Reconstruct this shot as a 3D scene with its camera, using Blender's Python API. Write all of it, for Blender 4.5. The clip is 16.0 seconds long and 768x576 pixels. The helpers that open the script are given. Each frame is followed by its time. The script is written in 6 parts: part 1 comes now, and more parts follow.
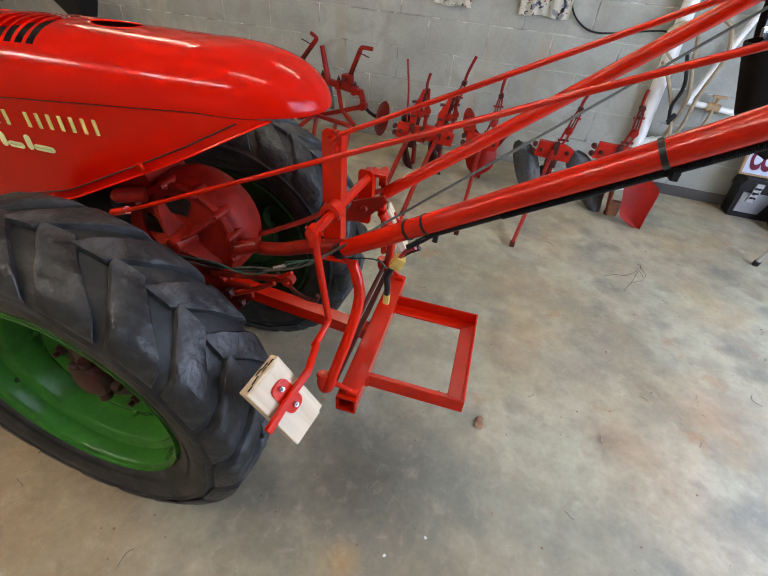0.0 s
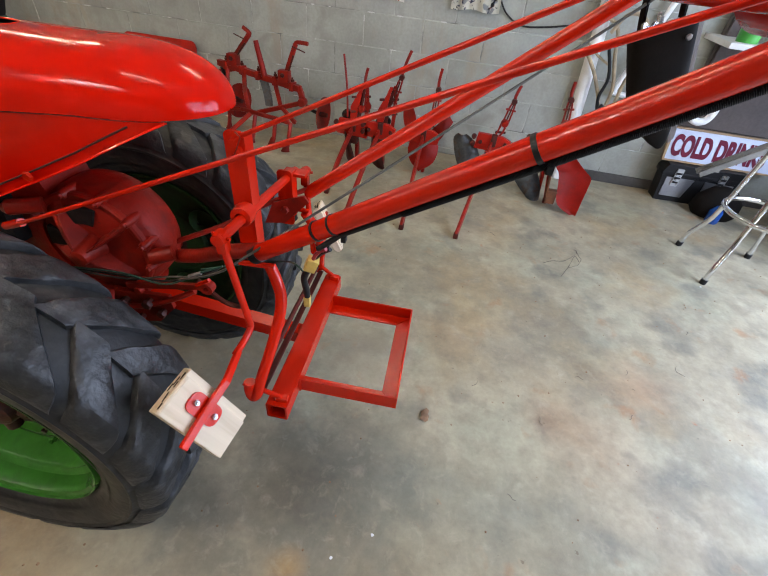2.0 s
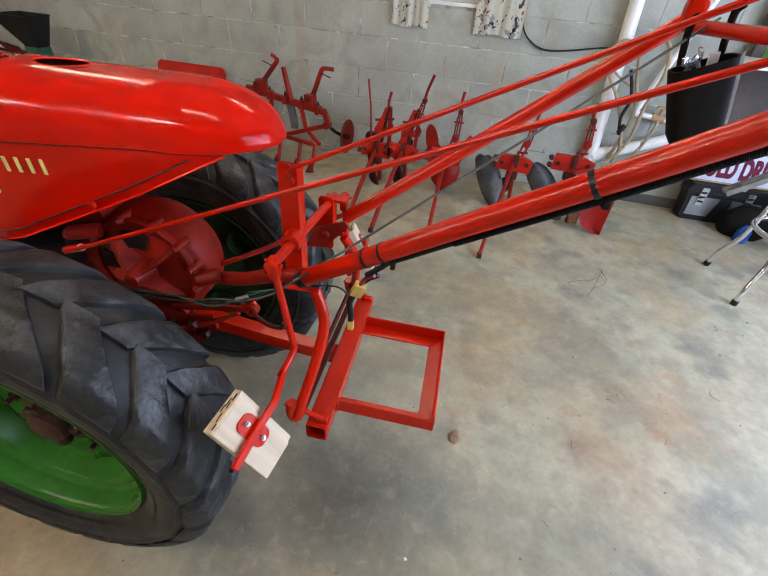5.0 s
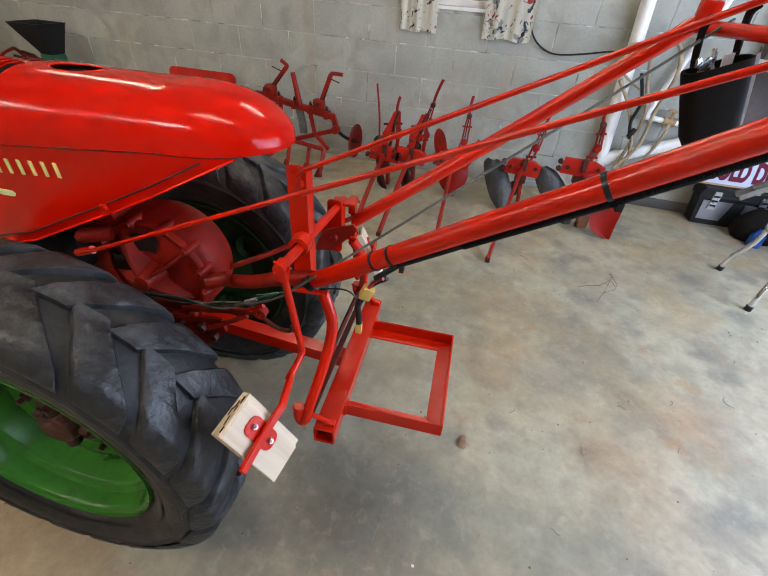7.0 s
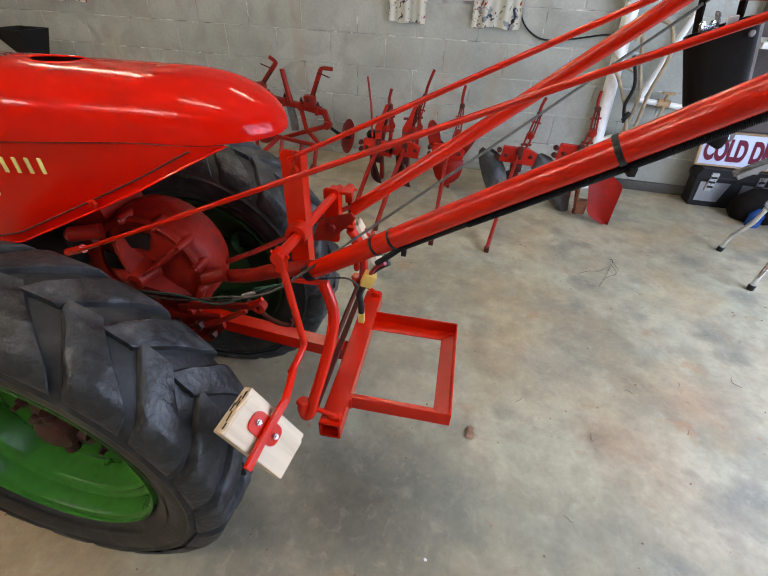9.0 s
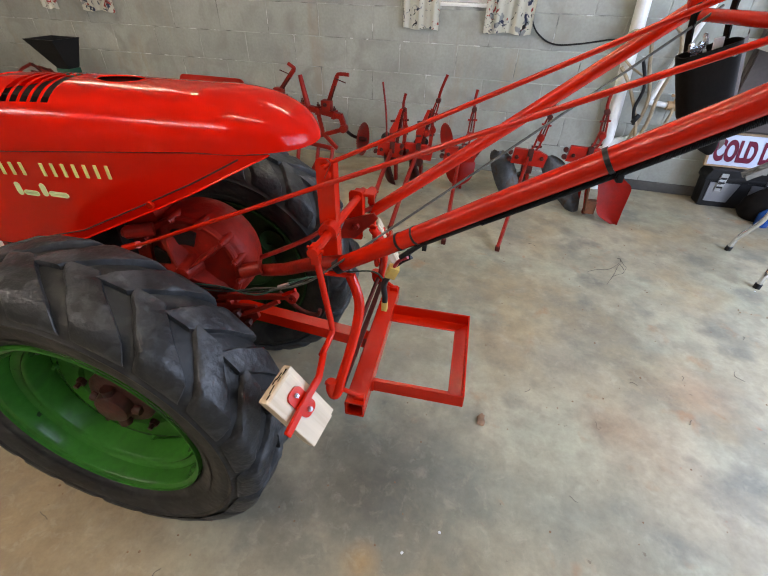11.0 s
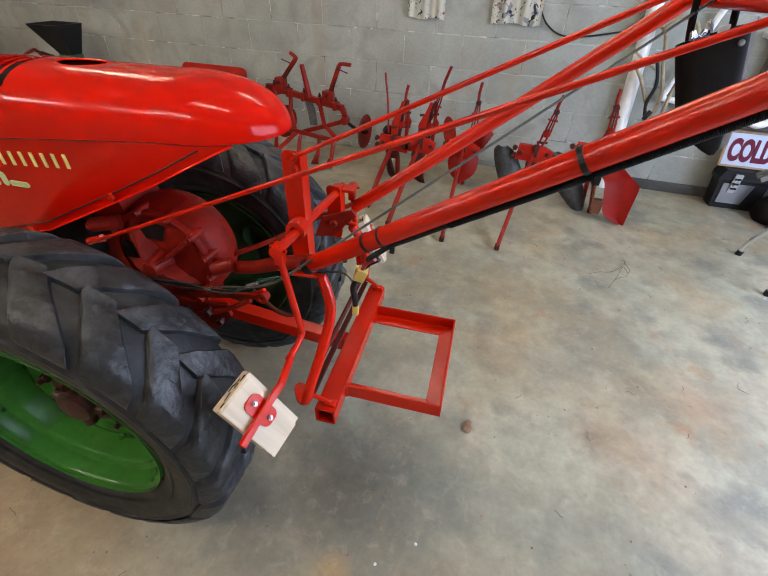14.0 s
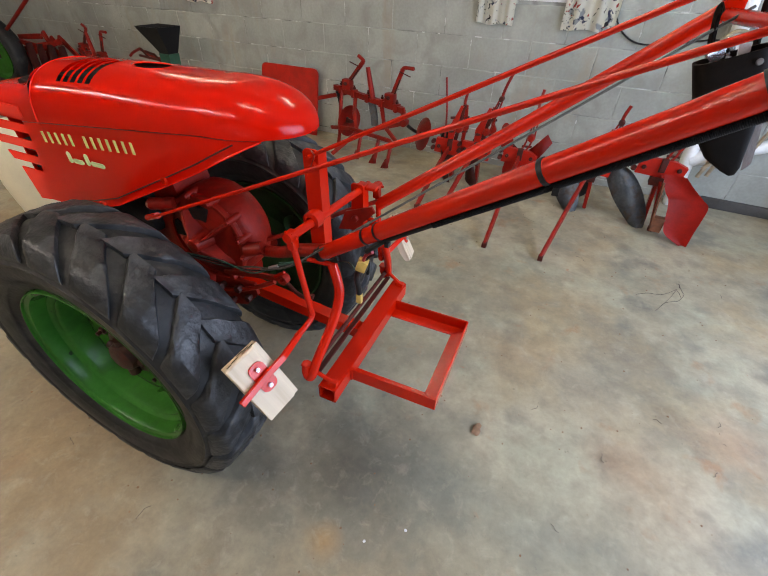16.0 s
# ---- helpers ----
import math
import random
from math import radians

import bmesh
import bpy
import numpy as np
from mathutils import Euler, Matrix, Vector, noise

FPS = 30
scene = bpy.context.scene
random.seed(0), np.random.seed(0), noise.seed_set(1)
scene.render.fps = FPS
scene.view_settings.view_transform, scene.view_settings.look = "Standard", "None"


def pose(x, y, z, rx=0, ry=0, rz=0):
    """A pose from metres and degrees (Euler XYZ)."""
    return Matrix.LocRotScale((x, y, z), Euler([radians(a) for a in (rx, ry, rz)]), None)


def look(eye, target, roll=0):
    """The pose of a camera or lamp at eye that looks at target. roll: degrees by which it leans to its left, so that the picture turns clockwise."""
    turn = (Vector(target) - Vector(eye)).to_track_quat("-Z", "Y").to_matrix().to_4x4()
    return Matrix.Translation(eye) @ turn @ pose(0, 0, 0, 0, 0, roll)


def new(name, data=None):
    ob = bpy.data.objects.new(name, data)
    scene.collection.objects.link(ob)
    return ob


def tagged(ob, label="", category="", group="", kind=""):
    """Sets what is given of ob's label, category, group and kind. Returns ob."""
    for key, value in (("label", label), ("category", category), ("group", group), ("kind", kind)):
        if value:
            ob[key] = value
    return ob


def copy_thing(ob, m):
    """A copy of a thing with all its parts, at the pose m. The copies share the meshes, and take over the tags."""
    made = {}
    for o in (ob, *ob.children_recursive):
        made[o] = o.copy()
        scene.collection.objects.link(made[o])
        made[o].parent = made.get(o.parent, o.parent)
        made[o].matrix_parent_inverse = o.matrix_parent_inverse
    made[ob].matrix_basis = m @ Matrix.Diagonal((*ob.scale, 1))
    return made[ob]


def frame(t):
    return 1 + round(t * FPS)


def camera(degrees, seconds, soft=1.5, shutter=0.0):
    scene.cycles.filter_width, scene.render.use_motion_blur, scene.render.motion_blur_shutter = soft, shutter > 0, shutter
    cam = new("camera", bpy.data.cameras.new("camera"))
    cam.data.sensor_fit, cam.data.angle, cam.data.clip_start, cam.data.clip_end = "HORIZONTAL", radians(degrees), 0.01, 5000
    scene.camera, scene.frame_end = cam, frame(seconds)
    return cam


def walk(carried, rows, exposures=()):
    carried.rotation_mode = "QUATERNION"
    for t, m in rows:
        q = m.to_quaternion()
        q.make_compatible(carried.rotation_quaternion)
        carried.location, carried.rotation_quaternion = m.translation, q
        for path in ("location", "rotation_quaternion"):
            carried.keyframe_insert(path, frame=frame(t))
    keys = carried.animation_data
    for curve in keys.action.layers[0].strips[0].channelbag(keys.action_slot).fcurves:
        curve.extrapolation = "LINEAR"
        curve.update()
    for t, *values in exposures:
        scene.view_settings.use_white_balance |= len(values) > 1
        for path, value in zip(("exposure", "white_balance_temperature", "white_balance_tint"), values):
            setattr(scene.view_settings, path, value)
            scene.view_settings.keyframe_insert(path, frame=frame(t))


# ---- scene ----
cam = camera(86.8, 16.0, soft=1.15)
PATH = [
    (0, (0.741, -3.18, 1.177), (0.335, -1.697, -0.103), 5.7),
    (0.5, (0.736, -3.172, 1.198), (0.344, -1.677, -0.072), 5.2),
    (1, (0.751, -3.165, 1.185), (0.392, -1.668, -0.091), 5.9),
    (1.5, (0.792, -3.149, 1.182), (0.484, -1.64, -0.094), 6.2),
    (2, (0.815, -3.147, 1.186), (0.589, -1.628, -0.096), 6.7),
    (2.5, (0.778, -3.165, 1.191), (0.561, -1.648, -0.093), 7.0),
    (3, (0.75, -3.18, 1.191), (0.486, -1.667, -0.09), 6.6),
    (3.5, (0.758, -3.173, 1.19), (0.476, -1.657, -0.084), 6.7),
    (4, (0.763, -3.163, 1.198), (0.459, -1.637, -0.059), 5.7),
    (4.5, (0.762, -3.164, 1.206), (0.461, -1.623, -0.032), 5.4),
    (7, (0.759, -3.163, 1.202), (0.412, -1.612, -0.011), 4.7),
    (7.5, (0.75, -3.17, 1.204), (0.411, -1.613, -0.005), 5.1),
    (8, (0.757, -3.156, 1.201), (0.428, -1.589, 0.004), 4.8),
    (8.5, (0.769, -3.141, 1.207), (0.452, -1.576, 0.002), 4.0),
    (9, (0.752, -3.159, 1.171), (0.416, -1.61, -0.049), 2.6),
    (9.5, (0.761, -3.181, 1.164), (0.4, -1.676, -0.102), 2.5),
    (10, (0.752, -3.235, 1.205), (0.386, -1.738, -0.069), 1.9),
    (10.2, (0.745, -3.247, 1.213), (0.365, -1.741, -0.047), 1.5),
    (12.3, (0.79, -3.228, 1.206), (0.407, -1.678, 0.003), 2.0),
    (12.5, (0.798, -3.223, 1.202), (0.452, -1.663, -0.001), 2.4),
    (13, (0.788, -3.2, 1.192), (0.487, -1.64, -0.024), 2.7),
    (13.5, (0.784, -3.13, 1.182), (0.423, -1.608, -0.065), 1.1),
    (14, (0.806, -3.176, 1.198), (0.387, -1.668, -0.047), 2.3),
    (14.5, (0.874, -3.199, 1.228), (0.358, -1.723, -0.019), 3.0),
    (15, (0.908, -3.175, 1.221), (0.297, -1.725, -0.013), 3.4),
    (15.5, (0.936, -3.178, 1.227), (0.275, -1.756, -0.015), 2.3),
    (16, (0.933, -3.188, 1.224), (0.247, -1.783, -0.023), 1.5),
]
EXPOSURES = ((0.0, -0.22, 7270, 11), (16.0, -0.22, 7270, 11))
walk(cam, [(t, look(eye, target, roll)) for t, eye, target, roll in PATH], EXPOSURES)

# ---- light ----
world = bpy.data.worlds.new("sky")
scene.world = world
world.use_nodes = True
wn = world.node_tree.nodes
sky = wn.new("ShaderNodeTexSky")
sky.sky_type, sky.sun_disc = "NISHITA", False
sky.sun_elevation, sky.sun_rotation = radians(48), radians(200)
world.node_tree.links.new(sky.outputs[0], wn["Background"].inputs[0])
wn["Background"].inputs[1].default_value = 0.12


def area(name, m, sx, sy, watts, colour):
    data = bpy.data.lights.new(name, "AREA")
    data.shape, data.size, data.size_y, data.energy, data.color = "RECTANGLE", sx, sy, watts, colour
    ob = new(name, data)
    ob.matrix_world = m
    return ob


# daylight through the wide garage door in the east wall
area("door_daylight", look((3.42, -2.33, 1.25), (1.0, -2.1, -0.5)), 3.0, 1.9, 225, (0.54, 0.685, 1.0))

# ---- materials ----


def mat(name, colour, rough=0.5, metal=0.0, var=0.2, scale=5.0, fine=70.0, bump=0.15, coat=0.0, tint=None, tint_amount=0.0,
        random_by_object=0.0, rough_var=0.12, dist=0.004, speck=None, speck_at=0.66, spec=0.5, whole=False, streak=None):
    """A painted, cast or cloth surface: broad and fine changes of tone, worn gloss, fine relief."""
    m = bpy.data.materials.new(name)
    m.use_nodes = True
    n, l = m.node_tree.nodes, m.node_tree.links
    b = n["Principled BSDF"]
    co = n.new("ShaderNodeTexCoord")
    place = n.new("ShaderNodeNewGeometry").outputs["Position"] if whole else co.outputs["Object"]
    big, small = n.new("ShaderNodeTexNoise"), n.new("ShaderNodeTexNoise")
    for node, s, d in ((big, scale, 5), (small, fine, 3)):
        node.inputs["Scale"].default_value, node.inputs["Detail"].default_value = s, d
        l.new(place, node.inputs["Vector"])
    def ramp(lo, hi, a, c, src):
        r = n.new("ShaderNodeValToRGB")
        r.color_ramp.elements[0].position, r.color_ramp.elements[1].position = lo, hi
        r.color_ramp.elements[0].color, r.color_ramp.elements[1].color = (*a, 1), (*c, 1)
        l.new(src, r.inputs[0])
        return r.outputs[0]
    def mix(kind, f, a, c):
        x = n.new("ShaderNodeMix")
        x.data_type, x.blend_type = "RGBA", kind
        for sock, v in ((x.inputs[0], f), (x.inputs[6], a), (x.inputs[7], c)):
            if hasattr(v, "is_output"):
                l.new(v, sock)
            else:
                sock.default_value = v
        return x.outputs[2]
    lo = tuple(max(0, c * (1 - var)) for c in colour)
    hi = tuple(min(1, c * (1 + var)) for c in colour)
    col = ramp(0.3, 0.7, lo, hi, big.outputs[0])
    f = ramp(0.3, 0.7, (1 - var * 0.6,) * 3, (1.0,) * 3, small.outputs[0])
    col = mix("MULTIPLY", 1.0, col, f)
    if tint:
        third = n.new("ShaderNodeTexNoise")
        third.inputs["Scale"].default_value, third.inputs["Detail"].default_value = scale * 2.3, 6
        third.inputs["Distortion"].default_value = 0.6
        l.new(place, third.inputs["Vector"])
        where = ramp(0.5, 0.72, (0, 0, 0), (tint_amount,) * 3, third.outputs[0])
        col = mix("MIX", where, col, (*tint, 1))
    if streak:
        run = n.new("ShaderNodeMapping")
        run.inputs["Scale"].default_value = (2.6, 1.0, 0.55)
        l.new(place, run.inputs[0])
        fifth = n.new("ShaderNodeTexNoise")
        fifth.inputs["Scale"].default_value, fifth.inputs["Detail"].default_value, fifth.inputs["Roughness"].default_value = 1.6, 6, 0.62
        l.new(run.outputs[0], fifth.inputs["Vector"])
        col = mix("MIX", ramp(0.56, 0.74, (0, 0, 0), (0.7, 0.7, 0.7), fifth.outputs[0]), col, (*streak, 1))
    if speck:
        fourth = n.new("ShaderNodeTexNoise")
        fourth.inputs["Scale"].default_value, fourth.inputs["Detail"].default_value = fine * 0.4, 4
        l.new(place, fourth.inputs["Vector"])
        col = mix("MIX", ramp(speck_at, speck_at + 0.05, (0, 0, 0), (1, 1, 1), fourth.outputs[0]), col, (*speck, 1))
    if random_by_object:
        info = n.new("ShaderNodeObjectInfo")
        r = ramp(0, 1, (1 - random_by_object,) * 3, (1.0,) * 3, info.outputs["Random"])
        col = mix("MULTIPLY", 1.0, col, r)
    l.new(col, b.inputs["Base Color"])
    rr = ramp(0.25, 0.75, (max(0.02, rough - rough_var),) * 3, (min(1, rough + rough_var),) * 3, big.outputs[0])
    l.new(rr, b.inputs["Roughness"])
    b.inputs["Metallic"].default_value = metal
    b.inputs["Specular IOR Level"].default_value = spec
    b.inputs["Coat Weight"].default_value = coat
    b.inputs["Coat Roughness"].default_value = 0.12
    if bump:
        bp = n.new("ShaderNodeBump")
        bp.inputs["Strength"].default_value, bp.inputs["Distance"].default_value = bump, dist
        l.new(small.outputs[0], bp.inputs["Height"])
        l.new(bp.outputs[0], b.inputs["Normal"])
    return m


RED = (0.97, 0.014, 0.004)
hood_red = mat("hood_red_enamel", RED, 0.115, 0, 0.03, 3, 160, 0.0, 0.0, (0.72, 0.016, 0.006), 0.10, rough_var=0.015, spec=0.5)
red = mat("red_enamel", (0.52, 0.011, 0.002), 0.17, 0, 0.05, 9, 170, 0.5, 0.0, (0.46, 0.010, 0.002), 0.2, dist=0.0013, rough_var=0.02, spec=0.34)
cast_red = mat("red_painted_casting", (0.25, 0.011, 0.005), 0.42, 0, 0.25, 11, 120, 0.35, 0.0, (0.13, 0.012, 0.008), 0.7, dist=0.003, spec=0.22, speck=(0.05, 0.010, 0.007), speck_at=0.70)
# near-black for engine and bark, and for shade drawn in gaps and openings
tool_red = mat("old_red_implement_paint", (0.26, 0.010, 0.005), 0.40, 0, 0.3, 7, 90, 0.3, 0.0, (0.10, 0.016, 0.010), 0.7, dist=0.003, spec=0.18)
dark_red = mat("dark_red_iron", (0.075, 0.012, 0.008), 0.55, 0, 0.3, 7, 90, 0.3, 0, (0.03, 0.016, 0.012), 0.7, spec=0.2)
hub_red = mat("greasy_red_hub", (0.055, 0.013, 0.009), 0.5, 0, 0.4, 18, 90, 0.3, 0, (0.018, 0.012, 0.010), 0.8, spec=0.3)
green = mat("green_rim_enamel", (0.034, 0.160, 0.022), 0.22, 0, 0.18, 6, 90, 0.03, 0.0, (0.026, 0.070, 0.018), 0.6, speck=(0.02, 0.04, 0.015), speck_at=0.71, spec=0.11, rough_var=0.03)
rubber = mat("weathered_tyre_rubber", (0.013, 0.0135, 0.014), 0.56, 0, 0.5, 7, 70, 0.5, 0, (0.050, 0.048, 0.043), 0.8, dist=0.003, speck=(0.030, 0.032, 0.036), speck_at=0.66, spec=0.42)
lug_rubber = mat("worn_lug_rubber", (0.0230, 0.0240, 0.0255), 0.50, 0, 0.6, 9, 60, 0.7, 0, (0.078, 0.080, 0.084), 0.75, random_by_object=0.25, dist=0.005, speck=(0.045, 0.049, 0.056), speck_at=0.66, spec=0.45)
# the far wheel's rim green, darkened to put its shade into the colour
shaded_green = mat("shaded_green_far_rim", (0.014, 0.048, 0.010), 0.6, 0, 0.4, 5, 80, 0.2, 0, (0.010, 0.014, 0.007), 0.8, spec=0.2)
brown_rust = mat("brown_rusted_iron", (0.17, 0.062, 0.030), 0.65, 0, 0.35, 12, 90, 0.3, 0, (0.07, 0.035, 0.022), 0.7, spec=0.2)
bright_tool_red = mat("repainted_implement_red", (0.42, 0.013, 0.006), 0.42, 0, 0.2, 8, 90, 0.25, 0.0, (0.25, 0.014, 0.008), 0.6, dist=0.003, spec=0.2)
black = mat("black_plastic", (0.009, 0.009, 0.010), 0.45, 0, 0.3, 12, 120, 0.15, spec=0.3)
near_black = mat("near_black_engine_and_gaps", (0.011, 0.009, 0.008), 0.8, 0, 0.4, 14, 80, 0.3, 0, (0.03, 0.013, 0.010), 0.5, spec=0.15)
steel = mat("zinc_steel", (0.55, 0.56, 0.58), 0.3, 0.9, 0.15, 20, 150, 0.1)
chrome = mat("chromed_tube", (0.80, 0.81, 0.83), 0.10, 1.0, 0.06, 8, 90, 0.03, rough_var=0.05)
grey_iron = mat("bare_ploughshare_steel", (0.135, 0.142, 0.145), 0.46, 0.35, 0.45, 10, 70, 0.3, 0, (0.12, 0.075, 0.045), 0.85, spec=0.3)
rust = mat("rusty_wire", (0.13, 0.105, 0.085), 0.7, 0.3, 0.4, 20, 120, 0.3)
cream = mat("cream_lettering", (0.80, 0.64, 0.20), 0.5, 0, 0.12, 30, 150, 0.05)
pale_cream = mat("pale_lettering", (0.78, 0.74, 0.36), 0.5, 0, 0.12, 30, 150, 0.05)
yellow = mat("yellow_connector", (0.62, 0.40, 0.10), 0.5, 0, 0.15, 30, 150, 0.1)
cable_grey = mat("grey_cable", (0.07, 0.07, 0.062), 0.5, 0.2, 0.2, 20, 150, 0.1)
cable_green = mat("green_wire", (0.015, 0.07, 0.05), 0.45, 0, 0.2, 20, 150, 0.05)
cable_red = mat("red_wire", (0.35, 0.02, 0.03), 0.4, 0, 0.2, 20, 150, 0.05)
tan_cord = mat("tan_cord", (0.36, 0.28, 0.18), 0.75, 0, 0.3, 20, 220, 0.4)
leather = mat("black_leather", (0.0075, 0.006, 0.005), 0.75, 0, 0.35, 9, 160, 0.12, 0, (0.014, 0.010, 0.008), 0.5, spec=0.10, dist=0.002)
conduit_black = mat("dull_black_conduit", (0.005, 0.005, 0.005), 0.65, 0, 0.2, 12, 120, 0.1, spec=0.12)
gusset = mat("worn_brown_leather", (0.12, 0.075, 0.050), 0.6, 0, 0.3, 9, 120, 0.3, 0, (0.05, 0.035, 0.03), 0.5)
white_pvc = mat("white_pvc", (0.84, 0.84, 0.82), 0.35, 0, 0.08, 6, 120, 0.05, 0, (0.55, 0.53, 0.47), 0.4)
white_paint = mat("white_paint", (0.75, 0.75, 0.73), 0.5, 0, 0.1, 6, 90, 0.1, 0, (0.55, 0.53, 0.48), 0.4)
block = mat("grey_painted_block", (0.375, 0.388, 0.345), 0.62, 0, 0.20, 2.3, 60, 0.35, 0, (0.26, 0.258, 0.215), 0.8, 0.07, dist=0.003, speck=(0.14, 0.13, 0.11), speck_at=0.765, whole=True, streak=(0.33, 0.265, 0.18))
mortar = mat("painted_mortar", (0.43, 0.44, 0.395), 0.7, 0, 0.30, 3.1, 26, 0.5, 0, (0.10, 0.095, 0.085), 1.0, whole=True, speck=(0.62, 0.63, 0.60), speck_at=0.58)
plaster = mat("painted_inner_wall", (0.44, 0.43, 0.39), 0.75, 0, 0.12, 2, 50, 0.3)
ceiling_mat = mat("ceiling_board", (0.56, 0.54, 0.49), 0.8, 0, 0.1, 2, 60, 0.2)
dark_board = mat("brown_grey_panel", (0.105, 0.088, 0.084), 0.6, 0, 0.25, 5, 70, 0.15, spec=0.2)
dark_green = mat("planter_green", (0.02, 0.10, 0.06), 0.45, 0, 0.25, 8, 90, 0.2)
grime = mat("dark_skirting", (0.075, 0.07, 0.065), 0.7, 0, 0.3, 6, 70, 0.3)
sign_white = mat("sign_white", (0.50, 0.56, 0.70), 0.5, 0, 0.06, 6, 90, 0.03)
sign_red = mat("sign_maroon", (0.13, 0.008, 0.028), 0.6, 0, 0.1, 9, 90, 0.03, spec=0.15)
plate_steel = mat("brushed_plate", (0.36, 0.36, 0.38), 0.32, 0.9, 0.12, 5, 160, 0.05)
frame_wood = mat("pine_frame", (0.35, 0.22, 0.11), 0.55, 0, 0.2, 9, 90, 0.15)
blue = mat("blue_plastic", (0.010, 0.07, 0.30), 0.25, 0, 0.2, 12, 90, 0.1)
grey_wood = mat("weathered_grey_wood", (0.20, 0.19, 0.17), 0.7, 0, 0.3, 9, 90, 0.3)
maroon = mat("maroon_steel", (0.10, 0.012, 0.016), 0.4, 0, 0.2, 9, 90, 0.1)
dirt_grain = mat("brown_clay", (0.26, 0.15, 0.085), 0.85, 0, 0.3, 30, 150, 0.4)
barrel_cream = mat("plain_cream", (0.72, 0.66, 0.50), 0.5, 0, 0.08, 5, 90, 0.1)
bin_green = mat("bright_green_plastic", (0.05, 0.34, 0.05), 0.35, 0, 0.1, 9, 90, 0.1)
label_white = mat("label_white", (0.7, 0.72, 0.75), 0.3, 0, 0.1, 30, 90, 0.05)


